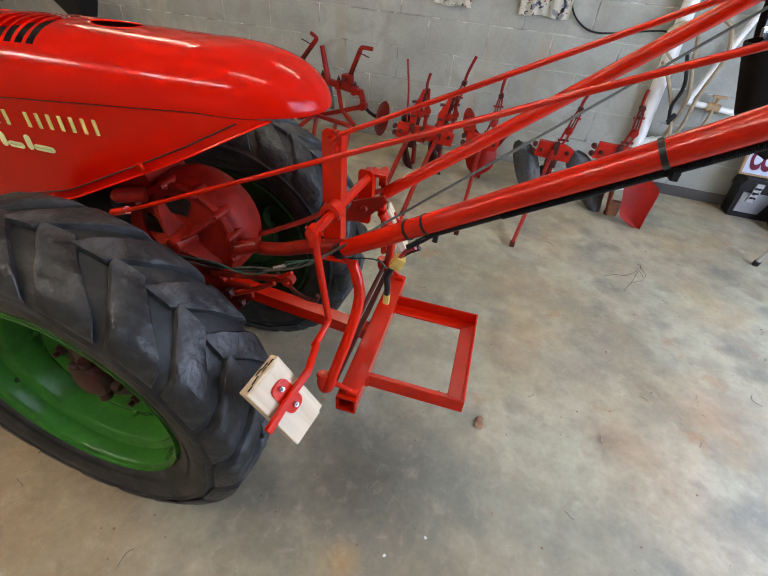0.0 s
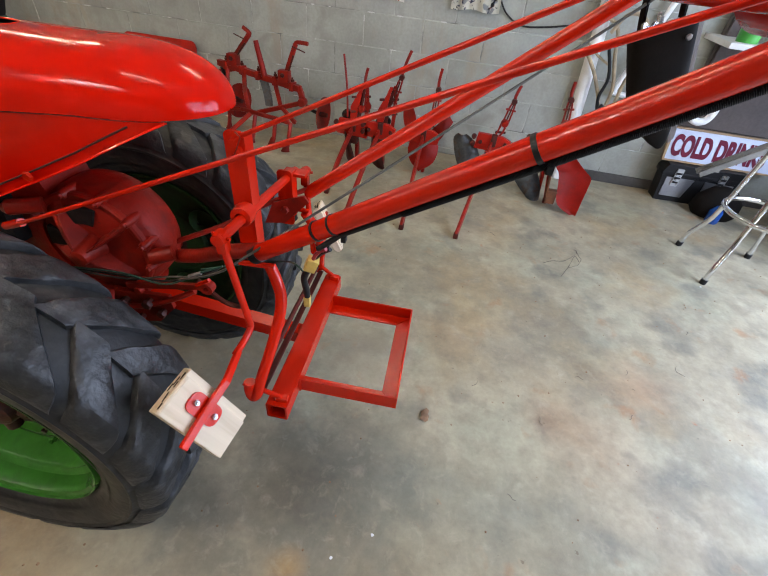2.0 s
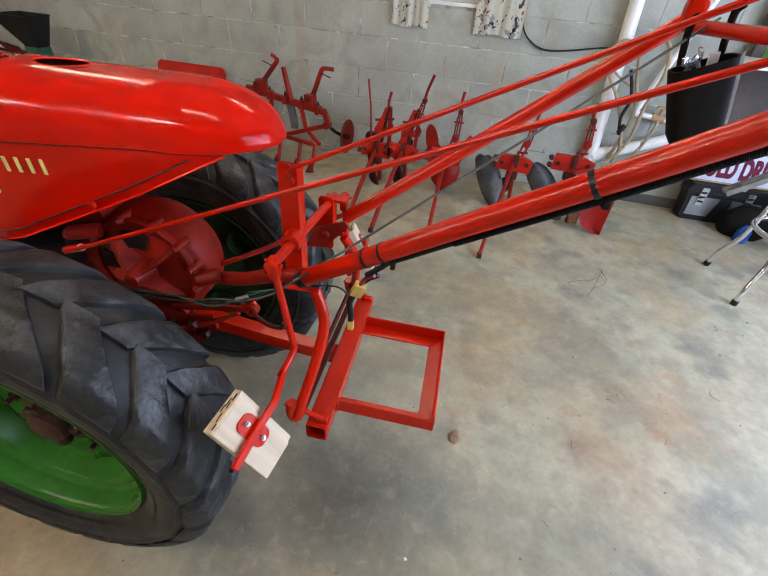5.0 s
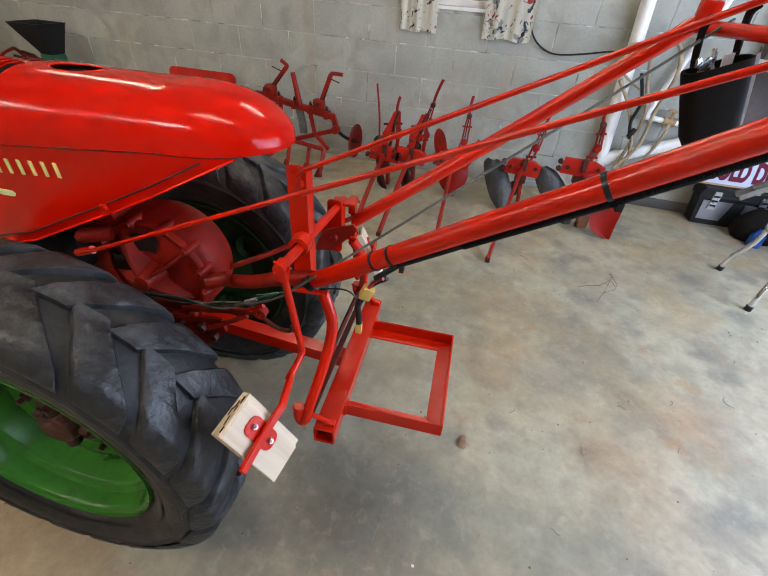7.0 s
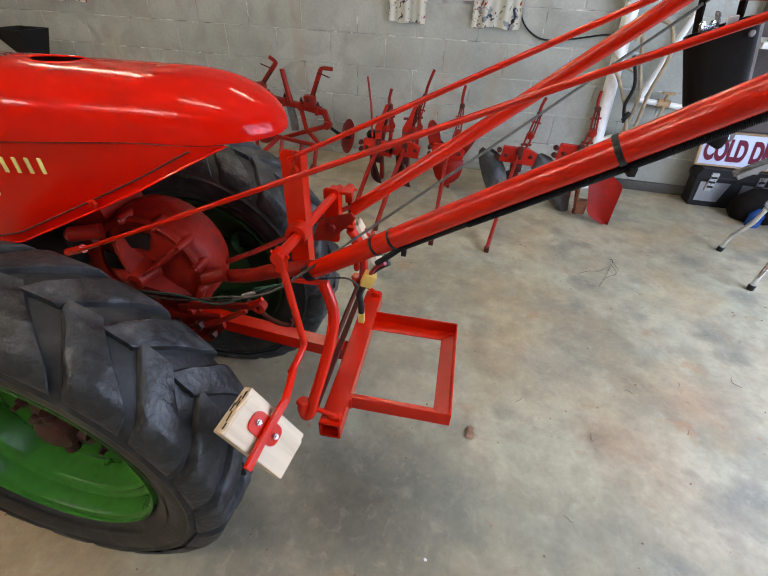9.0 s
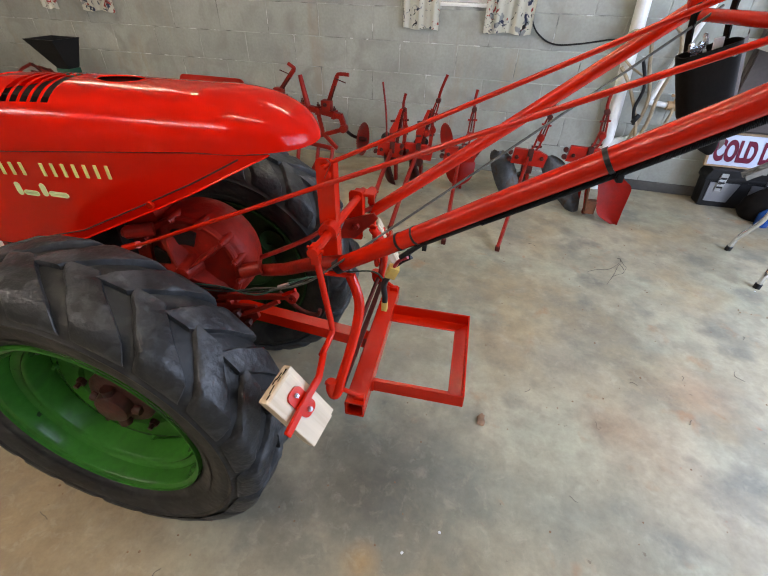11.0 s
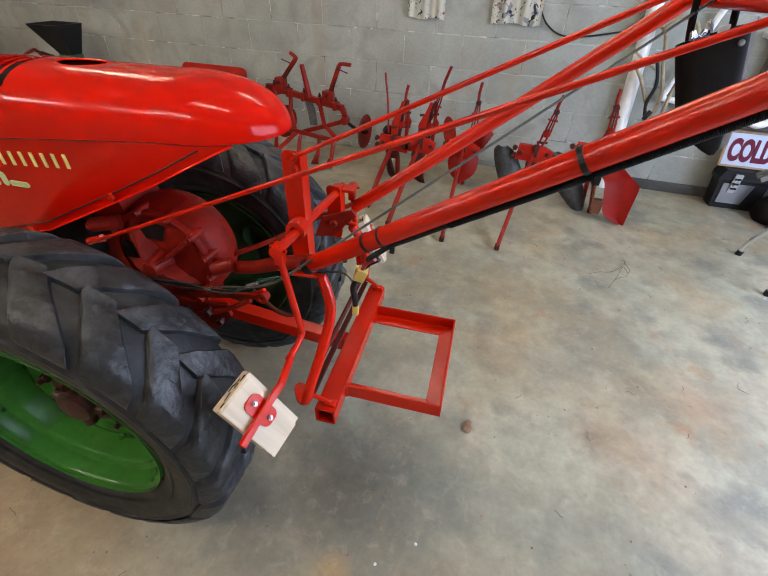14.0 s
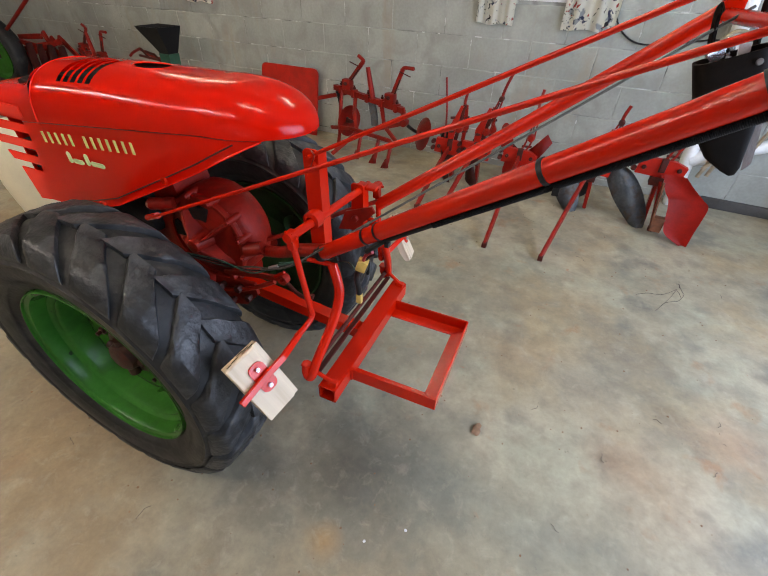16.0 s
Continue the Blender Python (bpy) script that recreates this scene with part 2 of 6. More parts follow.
def concrete():
    """Power-floated concrete: warm grey with broad blue-grey blotches, tan bloom, rust stains, small dark specks and
    painted shade by the tractor.
    """
    m = bpy.data.materials.new("stained_shaded_concrete_floor")
    m.use_nodes = True
    n, l = m.node_tree.nodes, m.node_tree.links
    b = n["Principled BSDF"]
    co = n.new("ShaderNodeTexCoord")
    def noise_at(s, d, w=0.0, off=0.0, rough=0.55):
        mp = n.new("ShaderNodeMapping")
        mp.inputs["Location"].default_value = (off, off * 1.7, 0)
        l.new(co.outputs["Object"], mp.inputs[0])
        x = n.new("ShaderNodeTexNoise")
        x.inputs["Scale"].default_value, x.inputs["Detail"].default_value = s, d
        x.inputs["Distortion"].default_value, x.inputs["Roughness"].default_value = w, rough
        l.new(mp.outputs[0], x.inputs["Vector"])
        return x.outputs[0]
    def ramp(src, *stops):
        r = n.new("ShaderNodeValToRGB")
        e = r.color_ramp.elements
        while len(e) < len(stops):
            e.new(0.5)
        for k, (p, c) in enumerate(stops):
            e[k].position, e[k].color = p, (*c, 1) if isinstance(c, tuple) else (c, c, c, 1)
        l.new(src, r.inputs[0])
        return r.outputs[0]
    def mix(f, a, c, kind="MIX"):
        x = n.new("ShaderNodeMix")
        x.data_type, x.blend_type = "RGBA", kind
        for sock, v in ((x.inputs[0], f), (x.inputs[6], a), (x.inputs[7], c)):
            if hasattr(v, "is_output"):
                l.new(v, sock)
            else:
                sock.default_value = v
        return x.outputs[2]
    base = ramp(noise_at(1.1, 4, 0.1), (0.3, (0.36, 0.318, 0.238)), (0.5, (0.455, 0.415, 0.325)), (0.7, (0.52, 0.485, 0.395)))
    base = mix(ramp(noise_at(2.1, 5, 0.15, 3.1), (0.46, 0.0), (0.64, 0.85)), base, (0.285, 0.265, 0.21, 1))
    base = mix(ramp(noise_at(2.7, 4, 0.1, 6.3), (0.48, 0.0), (0.66, 0.7)), base, (0.43, 0.45, 0.37, 1))
    base = mix(ramp(noise_at(5.0, 5, 0.0, 8.4, 0.5), (0.52, 0.0), (0.66, 0.75)), base, (0.205, 0.212, 0.195, 1))
    base = mix(ramp(noise_at(1.7, 5, 0.2, 5.7), (0.50, 0.0), (0.66, 0.65)), base, (0.47, 0.35, 0.21, 1))
    base = mix(ramp(noise_at(9.0, 4, 0.0, 21.0, 0.5), (0.52, 0.0), (0.66, 0.6)), base, (0.33, 0.30, 0.245, 1))
    base = mix(ramp(noise_at(7.5, 5, 0.1, 31.0, 0.55), (0.58, 0.0), (0.74, 0.5)), base, (0.62, 0.575, 0.47, 1))
    base = mix(ramp(noise_at(6.2, 6, 0.2, 12.2, 0.58), (0.61, 0.0), (0.72, 0.55)), base, (0.42, 0.20, 0.09, 1))
    base = mix(ramp(noise_at(15, 3, 0.3, 44.0), (0.71, 0.0), (0.76, 0.7)), base, (0.50, 0.20, 0.11, 1))
    # spills, worn patches and the tractor's painted shade at their own places: x, y, radius, how strong, colour
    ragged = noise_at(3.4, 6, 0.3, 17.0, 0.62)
    # the second entry paints the soft shadow under the pedal block
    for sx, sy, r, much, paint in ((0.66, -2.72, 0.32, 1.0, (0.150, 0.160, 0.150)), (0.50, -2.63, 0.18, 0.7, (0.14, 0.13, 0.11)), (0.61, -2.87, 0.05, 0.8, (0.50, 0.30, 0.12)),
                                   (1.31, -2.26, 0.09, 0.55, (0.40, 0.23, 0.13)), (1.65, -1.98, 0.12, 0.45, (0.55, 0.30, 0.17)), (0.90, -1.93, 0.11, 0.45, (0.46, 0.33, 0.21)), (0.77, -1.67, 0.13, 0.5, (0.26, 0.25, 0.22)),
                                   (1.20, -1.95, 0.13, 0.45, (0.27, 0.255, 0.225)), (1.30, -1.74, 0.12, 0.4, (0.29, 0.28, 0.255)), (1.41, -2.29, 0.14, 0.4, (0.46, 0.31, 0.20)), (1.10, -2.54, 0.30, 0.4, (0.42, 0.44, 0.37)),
                                   # browns round the tractor: tan dirt with the tractor's shade painted in
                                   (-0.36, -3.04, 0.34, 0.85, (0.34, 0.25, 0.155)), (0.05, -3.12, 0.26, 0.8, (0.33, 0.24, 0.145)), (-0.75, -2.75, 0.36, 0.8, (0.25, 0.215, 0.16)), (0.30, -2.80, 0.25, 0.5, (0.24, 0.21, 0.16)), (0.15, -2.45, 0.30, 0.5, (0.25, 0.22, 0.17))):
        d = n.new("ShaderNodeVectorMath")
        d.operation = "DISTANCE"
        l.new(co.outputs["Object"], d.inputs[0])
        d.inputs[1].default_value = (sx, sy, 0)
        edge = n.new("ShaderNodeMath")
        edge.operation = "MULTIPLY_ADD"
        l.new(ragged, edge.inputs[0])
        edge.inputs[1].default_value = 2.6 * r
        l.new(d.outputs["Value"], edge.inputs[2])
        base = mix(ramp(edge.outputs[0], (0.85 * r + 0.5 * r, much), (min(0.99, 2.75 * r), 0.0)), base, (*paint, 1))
    base = mix(ramp(noise_at(26, 6, 0.6, 52.0, 0.68), (0.50, 0.0), (0.66, 0.22)), base, (0.29, 0.265, 0.21, 1))
    base = mix(ramp(noise_at(21, 6, 0.6, 63.0, 0.68), (0.54, 0.0), (0.68, 0.25)), base, (0.56, 0.53, 0.45, 1))
    base = mix(1.0, base, ramp(noise_at(55, 6, 0.2, 1.0, 0.72), (0.32, 0.84), (0.66, 0.99)), "MULTIPLY")
    base = mix(ramp(noise_at(34, 4, 0.0, 4.0), (0.70, 0.0), (0.75, 0.7)), base, (0.17, 0.14, 0.105, 1))
    base = mix(1.0, base, ramp(noise_at(13, 6, 0.1, 71.0, 0.6), (0.36, 0.84), (0.62, 1.02)), "MULTIPLY")
    base = mix(1.0, base, (0.915, 0.875, 0.775, 1), "MULTIPLY")
    l.new(base, b.inputs["Base Color"])
    l.new(ramp(noise_at(3.2, 5, 0.4, 9.0), (0.3, 0.42), (0.7, 0.66)), b.inputs["Roughness"])
    bp = n.new("ShaderNodeBump")
    bp.inputs["Strength"].default_value, bp.inputs["Distance"].default_value = 0.12, 0.003
    l.new(noise_at(45, 6, 0.1, 2.0), bp.inputs["Height"])
    l.new(bp.outputs[0], b.inputs["Normal"])
    return m


def pine():
    """Planed pine: pale with darker growth lines along its length."""
    m = bpy.data.materials.new("pale_pine")
    m.use_nodes = True
    n, l = m.node_tree.nodes, m.node_tree.links
    b = n["Principled BSDF"]
    co, mp, x, r = n.new("ShaderNodeTexCoord"), n.new("ShaderNodeMapping"), n.new("ShaderNodeTexNoise"), n.new("ShaderNodeValToRGB")
    mp.inputs["Scale"].default_value = (55, 2.5, 40)
    l.new(co.outputs["Object"], mp.inputs[0])
    l.new(mp.outputs[0], x.inputs["Vector"])
    x.inputs["Scale"].default_value, x.inputs["Detail"].default_value, x.inputs["Distortion"].default_value = 1.0, 5, 0.4
    e = r.color_ramp.elements
    e[0].position, e[0].color = 0.28, (0.45, 0.33, 0.22, 1)
    e[1].position, e[1].color = 0.62, (0.62, 0.50, 0.36, 1)
    mid = e.new(0.45)
    mid.color = (0.57, 0.455, 0.325, 1)
    l.new(x.outputs[0], r.inputs[0])
    l.new(r.outputs[0], b.inputs["Base Color"])
    b.inputs["Roughness"].default_value = 0.62
    bp = n.new("ShaderNodeBump")
    bp.inputs["Strength"].default_value, bp.inputs["Distance"].default_value = 0.2, 0.001
    l.new(x.outputs[0], bp.inputs["Height"])
    l.new(bp.outputs[0], b.inputs["Normal"])
    return m


def printed_cloth():
    """Cream curtain cloth with a scattered print of dark blue, black and red marks."""
    m = bpy.data.materials.new("printed_curtain_cloth")
    m.use_nodes = True
    n, l = m.node_tree.nodes, m.node_tree.links
    b = n["Principled BSDF"]
    co = n.new("ShaderNodeTexCoord")
    col = (0.78, 0.76, 0.66, 1)
    for s, d, lo, hi, paint, off in ((12, 3, 0.63, 0.66, (0.36, 0.37, 0.36, 1), 4), (14, 4, 0.60, 0.63, (0.05, 0.06, 0.11, 1), 0),
                                     (16, 3, 0.63, 0.66, (0.42, 0.06, 0.05, 1), 7), (24, 3, 0.64, 0.66, (0.02, 0.02, 0.02, 1), 11)):
        mp = n.new("ShaderNodeMapping")
        mp.inputs["Location"].default_value = (off, 0, off * 0.6)
        l.new(co.outputs["Object"], mp.inputs[0])
        x = n.new("ShaderNodeTexNoise")
        x.inputs["Scale"].default_value, x.inputs["Detail"].default_value, x.inputs["Distortion"].default_value = s, d, 1.2
        l.new(mp.outputs[0], x.inputs["Vector"])
        r = n.new("ShaderNodeValToRGB")
        r.color_ramp.elements[0].position, r.color_ramp.elements[1].position = lo, hi
        l.new(x.outputs[0], r.inputs[0])
        k = n.new("ShaderNodeMix")
        k.data_type = "RGBA"
        l.new(r.outputs[0], k.inputs[0])
        if hasattr(col, "is_output"):
            l.new(col, k.inputs[6])
        else:
            k.inputs[6].default_value = col
        k.inputs[7].default_value = paint
        col = k.outputs[2]
    l.new(col, b.inputs["Base Color"])
    b.inputs["Roughness"].default_value = 0.85
    return m


def clear_glass():
    m = bpy.data.materials.new("window_glass")
    m.use_nodes = True
    b = m.node_tree.nodes["Principled BSDF"]
    b.inputs["Transmission Weight"].default_value, b.inputs["Roughness"].default_value, b.inputs["IOR"].default_value = 1.0, 0.02, 1.45
    return m


def lamp_glow(name, colour, strength):
    m = bpy.data.materials.new(name)
    m.use_nodes = True
    b = m.node_tree.nodes["Principled BSDF"]
    b.inputs["Emission Color"].default_value = (*colour, 1)
    b.inputs["Emission Strength"].default_value = strength
    return m


concrete_mat, wood, cloth, glass = concrete(), pine(), printed_cloth(), clear_glass()
warm_tube, cool_tube = lamp_glow("warm_fluorescent_tube", (1.0, 0.89, 0.72), 32.0), lamp_glow("cool_fluorescent_tube", (0.97, 0.90, 0.88), 66.0)

# ---- mesh helpers ----


def finish(name, bm, material, smooth=True):
    me = bpy.data.meshes.new(name)
    bmesh.ops.recalc_face_normals(bm, faces=bm.faces)
    for f in bm.faces:
        f.smooth = smooth
    if smooth:
        for e in bm.edges:
            if len(e.link_faces) == 2 and e.calc_face_angle(0) > radians(38):
                e.smooth = False
    bm.to_mesh(me)
    bm.free()
    me.materials.append(material)
    return me


def part(name, bm, material, parent=None, label="", smooth=True):
    ob = new(name, finish(name, bm, material, smooth))
    if parent:
        ob.parent = parent
    return tagged(ob, label) if label else ob


def thing(name, label, category, m=None, group="", kind=""):
    ob = new(name)
    ob.empty_display_size = 0.1
    if m:
        ob.matrix_world = m
    return tagged(ob, label, category, group, kind)


def join(*meshes):
    out = bmesh.new()
    for b in meshes:
        me = bpy.data.meshes.new("joined")
        b.to_mesh(me)
        out.from_mesh(me)
        b.free()
        bpy.data.meshes.remove(me)
    return out


def moved(bm, m):
    bmesh.ops.transform(bm, matrix=m, verts=bm.verts)
    return bm


def box(x0, x1, y0, y1, z0, z1, bevel=0.004, seg=2):
    bm = bmesh.new()
    bmesh.ops.create_cube(bm, size=1)
    for v in bm.verts:
        v.co = Vector((x0 + (v.co.x + 0.5) * (x1 - x0), y0 + (v.co.y + 0.5) * (y1 - y0), z0 + (v.co.z + 0.5) * (z1 - z0)))
    if bevel:
        bmesh.ops.bevel(bm, geom=bm.edges, offset=bevel, segments=seg, profile=0.6, affect="EDGES")
    return bm


def smooth_path(points, steps=6, closed=False):
    """A soft curve (Catmull-Rom) through the points."""
    p = [Vector(q) for q in points]
    out = []
    n = len(p)
    for i in range(n if closed else n - 1):
        a, b, c, d = (p[(i + k) % n] if closed else p[min(max(i + k, 0), n - 1)] for k in (-1, 0, 1, 2))
        for s in range(steps):
            t = s / steps
            out.append(0.5 * ((2 * b) + (c - a) * t + (2 * a - 5 * b + 4 * c - d) * t * t + (3 * b - a - 3 * c + d) * t ** 3))
    if not closed:
        out.append(p[-1])
    return out


def sweep(points, r, sides=10, flat=1.0, twist=0.0, closed=False, cap=True, ridge=None, up=(0.13, 0.21, 1.0)):
    """A round (or flattened) bar along the points; r a number or one a point."""
    bm = bmesh.new()
    p = [Vector(q) for q in points]
    n = len(p)
    rings, ref = [], Vector(up).normalized()
    for i in range(n):
        d = (p[(i + 1) % n] - p[i - 1]) if closed else (p[min(i + 1, n - 1)] - p[max(i - 1, 0)])
        d.normalize()
        side = ref.cross(d)
        if side.length < 1e-4:
            side = d.orthogonal()
        side.normalize()
        ref = d.cross(side).normalized()
        rr = r[i] if isinstance(r, (list, tuple)) else r
        ring = []
        for k in range(sides):
            a = 2 * math.pi * k / sides + twist
            ring.append(bm.verts.new(p[i] + side * math.cos(a) * rr + ref * math.sin(a) * rr * flat))
        rings.append(ring)
    for i in range(n if closed else n - 1):
        a, b = rings[i], rings[(i + 1) % n]
        for k in range(sides):
            bm.faces.new((a[k], a[(k + 1) % sides], b[(k + 1) % sides], b[k]))
    if cap and not closed:
        bm.faces.new(rings[0][::-1])
        bm.faces.new(rings[-1])
    return bm


def strap(points, w, t, up=(0, 0, 1)):
    """A flat bar of width w and thickness t along the points; its width lies across up."""
    bm = bmesh.new()
    p = [Vector(q) for q in points]
    rings = []
    for i in range(len(p)):
        d = (p[min(i + 1, len(p) - 1)] - p[max(i - 1, 0)]).normalized()
        side = d.cross(Vector(up))
        side = side.normalized() if side.length > 1e-4 else d.orthogonal().normalized()
        nrm = side.cross(d).normalized()
        rings.append([bm.verts.new(p[i] + side * a * w / 2 + nrm * b * t / 2) for a, b in ((-1, -1), (1, -1), (1, 1), (-1, 1))])
    for a, b in zip(rings, rings[1:]):
        for k in range(4):
            bm.faces.new((a[k], a[(k + 1) % 4], b[(k + 1) % 4], b[k]))
    bm.faces.new(rings[0][::-1])
    bm.faces.new(rings[-1])
    bmesh.ops.bevel(bm, geom=bm.edges, offset=min(w, t) * 0.18, segments=1, affect="EDGES")
    return bm


def lathe(profile, steps=64, axis="y", closed=False):
    """Turn a profile of (radius, along) about an axis through the origin."""
    bm = bmesh.new()
    rings = []
    for k in range(steps):
        a = 2 * math.pi * k / steps
        c, s = math.cos(a), math.sin(a)
        rings.append([bm.verts.new((r * c, h, r * s) if axis == "y" else (r * c, r * s, h) if axis == "z" else (h, r * c, r * s)) for r, h in profile])
    m = len(profile)
    for k in range(steps):
        a, b = rings[k], rings[(k + 1) % steps]
        for i in range(m if closed else m - 1):
            bm.faces.new((a[i], a[(i + 1) % m], b[(i + 1) % m], b[i]))
    bmesh.ops.remove_doubles(bm, verts=bm.verts, dist=1e-5)
    return bm


def slab(outline, y0, y1, bevel=0.0):
    """A plate with an outline of (x, z), from y0 to y1."""
    bm = bmesh.new()
    a = [bm.verts.new((x, y0, z)) for x, z in outline]
    b = [bm.verts.new((x, y1, z)) for x, z in outline]
    bm.faces.new(a)
    bm.faces.new(b[::-1])
    n = len(a)
    for k in range(n):
        bm.faces.new((a[k], b[k], b[(k + 1) % n], a[(k + 1) % n]))
    if bevel:
        bmesh.ops.bevel(bm, geom=[e for e in bm.edges if e.calc_face_angle(0) > 0.5], offset=bevel, segments=2, affect="EDGES")
    return bm


def rounded(x0, x1, z0, z1, r, n=5):
    pts = []
    for cx, cz, a0 in ((x1 - r, z1 - r, 0), (x0 + r, z1 - r, 90), (x0 + r, z0 + r, 180), (x1 - r, z0 + r, 270)):
        for k in range(n + 1):
            a = radians(a0 + 90 * k / n)
            pts.append((cx + r * math.cos(a), cz + r * math.sin(a)))
    return pts


def bolt(at, d, r=0.006, h=0.005, shank=0.0):
    """A hexagon head at a place, standing along d."""
    turn = Vector(d).to_track_quat("Z", "Y").to_matrix().to_4x4()
    bm = lathe([(0, 0), (r, 0), (r, h * 0.75), (r * 0.85, h), (0, h)], 6, "z")
    if shank:
        bm = join(bm, lathe([(0, h), (r * 0.5, h), (r * 0.5, h + shank), (0, h + shank)], 8, "z"))
    return moved(bm, Matrix.Translation(at) @ turn)

# ---- the garage ----
X0, X1, Y0, HIGH = -7.0, 3.5, -6.6, 2.6

floor_bm = bmesh.new()
bmesh.ops.create_grid(floor_bm, x_segments=2, y_segments=2, size=1)
for v in floor_bm.verts:
    v.co = Vector((-2.0 + v.co.x * 9, -3.5 + v.co.y * 7, 0))
ret = bmesh.ops.extrude_face_region(floor_bm, geom=floor_bm.faces[:])
bmesh.ops.translate(floor_bm, vec=(0, 0, -0.15), verts=[g for g in ret["geom"] if isinstance(g, bmesh.types.BMVert)])
tagged(part("floor", floor_bm, concrete_mat, smooth=False), "stained and worn grey concrete garage floor with painted-in shade", "floor", kind="structure")

# windows in the block wall: x from, x to, z from, z to
WINDOWS = ((0.10, 0.74, 1.085, 1.90), (-3.05, -2.41, 1.085, 1.90))


def wall_with_holes(x0, x1, z0, z1, y0, y1, holes):
    xs = sorted({x0, x1, *(h[0] for h in holes), *(h[1] for h in holes)})
    zs = sorted({z0, z1, *(h[2] for h in holes), *(h[3] for h in holes)})
    parts = []
    for a, b in zip(xs, xs[1:]):
        for c, d in zip(zs, zs[1:]):
            if any(h[0] <= a and b <= h[1] and h[2] <= c and d <= h[3] for h in holes):
                continue
            parts.append(box(a, b, y0, y1, c, d, 0))
    bm = join(*parts)
    bmesh.ops.remove_doubles(bm, verts=bm.verts, dist=1e-4)
    return bm


wall_north = tagged(part("wall_north", wall_with_holes(X0, X1, 0, HIGH, 0.0008, 0.19, WINDOWS), mortar, smooth=False),
                    "grey painted concrete block wall with pale joints", "wall", kind="structure")
tagged(part("wall_south", box(X0, X1, Y0 - 0.15, Y0, 0, HIGH, 0), plaster, smooth=False),
       "plain grey rear wall of the garage", "wall", kind="structure")
side = wall_with_holes(Y0, 0.0, 0, HIGH, 0, 0.15, ((-3.9, -0.78, 0.0, 2.25),))
tagged(part("wall_east", moved(side, Matrix(((0, 1, 0, X1), (1, 0, 0, 0), (0, 0, 1, 0), (0, 0, 0, 1)))), plaster, smooth=False),
       "plain grey wall with a wide open garage door", "wall", kind="structure")
tagged(part("wall_west", box(X0 - 0.15, X0, Y0, 0.0, 0, HIGH, 0), plaster, smooth=False), "plain grey end wall", "wall", kind="structure")
tagged(part("ceiling", box(X0 - 0.15, X1 + 0.15, Y0 - 0.15, 0.19, HIGH, HIGH + 0.1, 0), ceiling_mat, smooth=False), "pale boarded garage ceiling", "ceiling", kind="structure")
tagged(part("baseboard", box(1.70, X1, -0.022, 0.002, 0, 0.066, 0.004), grime), "dark grimy skirting board along the block wall", "skirting", kind="structure")

for k, (a, b, c, d) in enumerate(WINDOWS):
    win = tagged(new(f"window_{k + 1}"), "small white-framed window in the block wall", "window", kind="structure")
    part("window_frame", join(box(a, b, 0.04, 0.10, c, c + 0.035, 0.003), box(a, b, 0.04, 0.10, d - 0.035, d, 0.003), box(a, a + 0.035, 0.04, 0.10, c + 0.035, d - 0.035, 0.003),
                              box(b - 0.035, b, 0.04, 0.10, c + 0.035, d - 0.035, 0.003), box(a + 0.035, b - 0.035, 0.05, 0.09, (c + d) / 2 - 0.015, (c + d) / 2 + 0.015, 0.003)), white_paint, win)
    part("window_sill", box(a - 0.01, b + 0.01, -0.012, 0.12, c - 0.022, c - 0.001, 0.004), white_paint, win)
    pane = part("pane", box(a + 0.03, b - 0.03, 0.068, 0.073, c + 0.03, d - 0.03, 0), glass, win)
    pane.visible_shadow = False


def curtain(x0, x1, z0, z1, seed):
    """A hanging cloth panel with soft folds and a slightly uneven hem."""
    rnd = random.Random(seed)
    ph = rnd.random() * 6
    bm = bmesh.new()
    nx, nz, rows = 40, 24, []
    for j in range(nz + 1):
        row = []
        for i in range(nx + 1):
            u, w = i / nx, j / nz
            x = x0 + (x1 - x0) * (u + 0.012 * math.sin(7 * w + ph) * (1 - w))
            y = -0.032 - 0.011 * math.sin(u * 15 + ph + 0.6 * math.sin(w * 3)) * (0.5 + 0.5 * w) - 0.004 * math.sin(31 * u)
            z = z0 + (z1 - z0) * w + 0.006 * math.sin(u * 9 + ph) * (1 - w)
            row.append(bm.verts.new((x, y, z)))
        rows.append(row)
    for a, b in zip(rows, rows[1:]):
        for i in range(nx):
            bm.faces.new((a[i], a[i + 1], b[i + 1], b[i]))
    bmesh.ops.solidify(bm, geom=bm.faces[:], thickness=0.002)
    return bm


rod_y = -0.035
for k, (a, b, seed) in enumerate(((0.02, 0.262, 3), (0.567, 0.868, 5), (-3.04, -2.885, 8), (-2.635, -2.335, 11))):
    tagged(part("curtain", curtain(a, b, 0.93, 1.98, seed), cloth), "cream cotton curtain panel printed with dark and red marks", "curtain", "curtain panels")
for a, b in ((-0.05, 0.93), (-3.12, -2.27)):
    rod = tagged(part("curtain_rod", sweep([(a, rod_y, 1.985), (b, rod_y, 1.985)], 0.008, 10), white_paint), "thin white curtain rod fixed over the window", "curtain rod")
    for x in (a + 0.02, b - 0.02):
        part("bracket", box(x - 0.008, x + 0.008, rod_y, 0.004, 1.975, 1.995, 0.002), white_paint, rod)


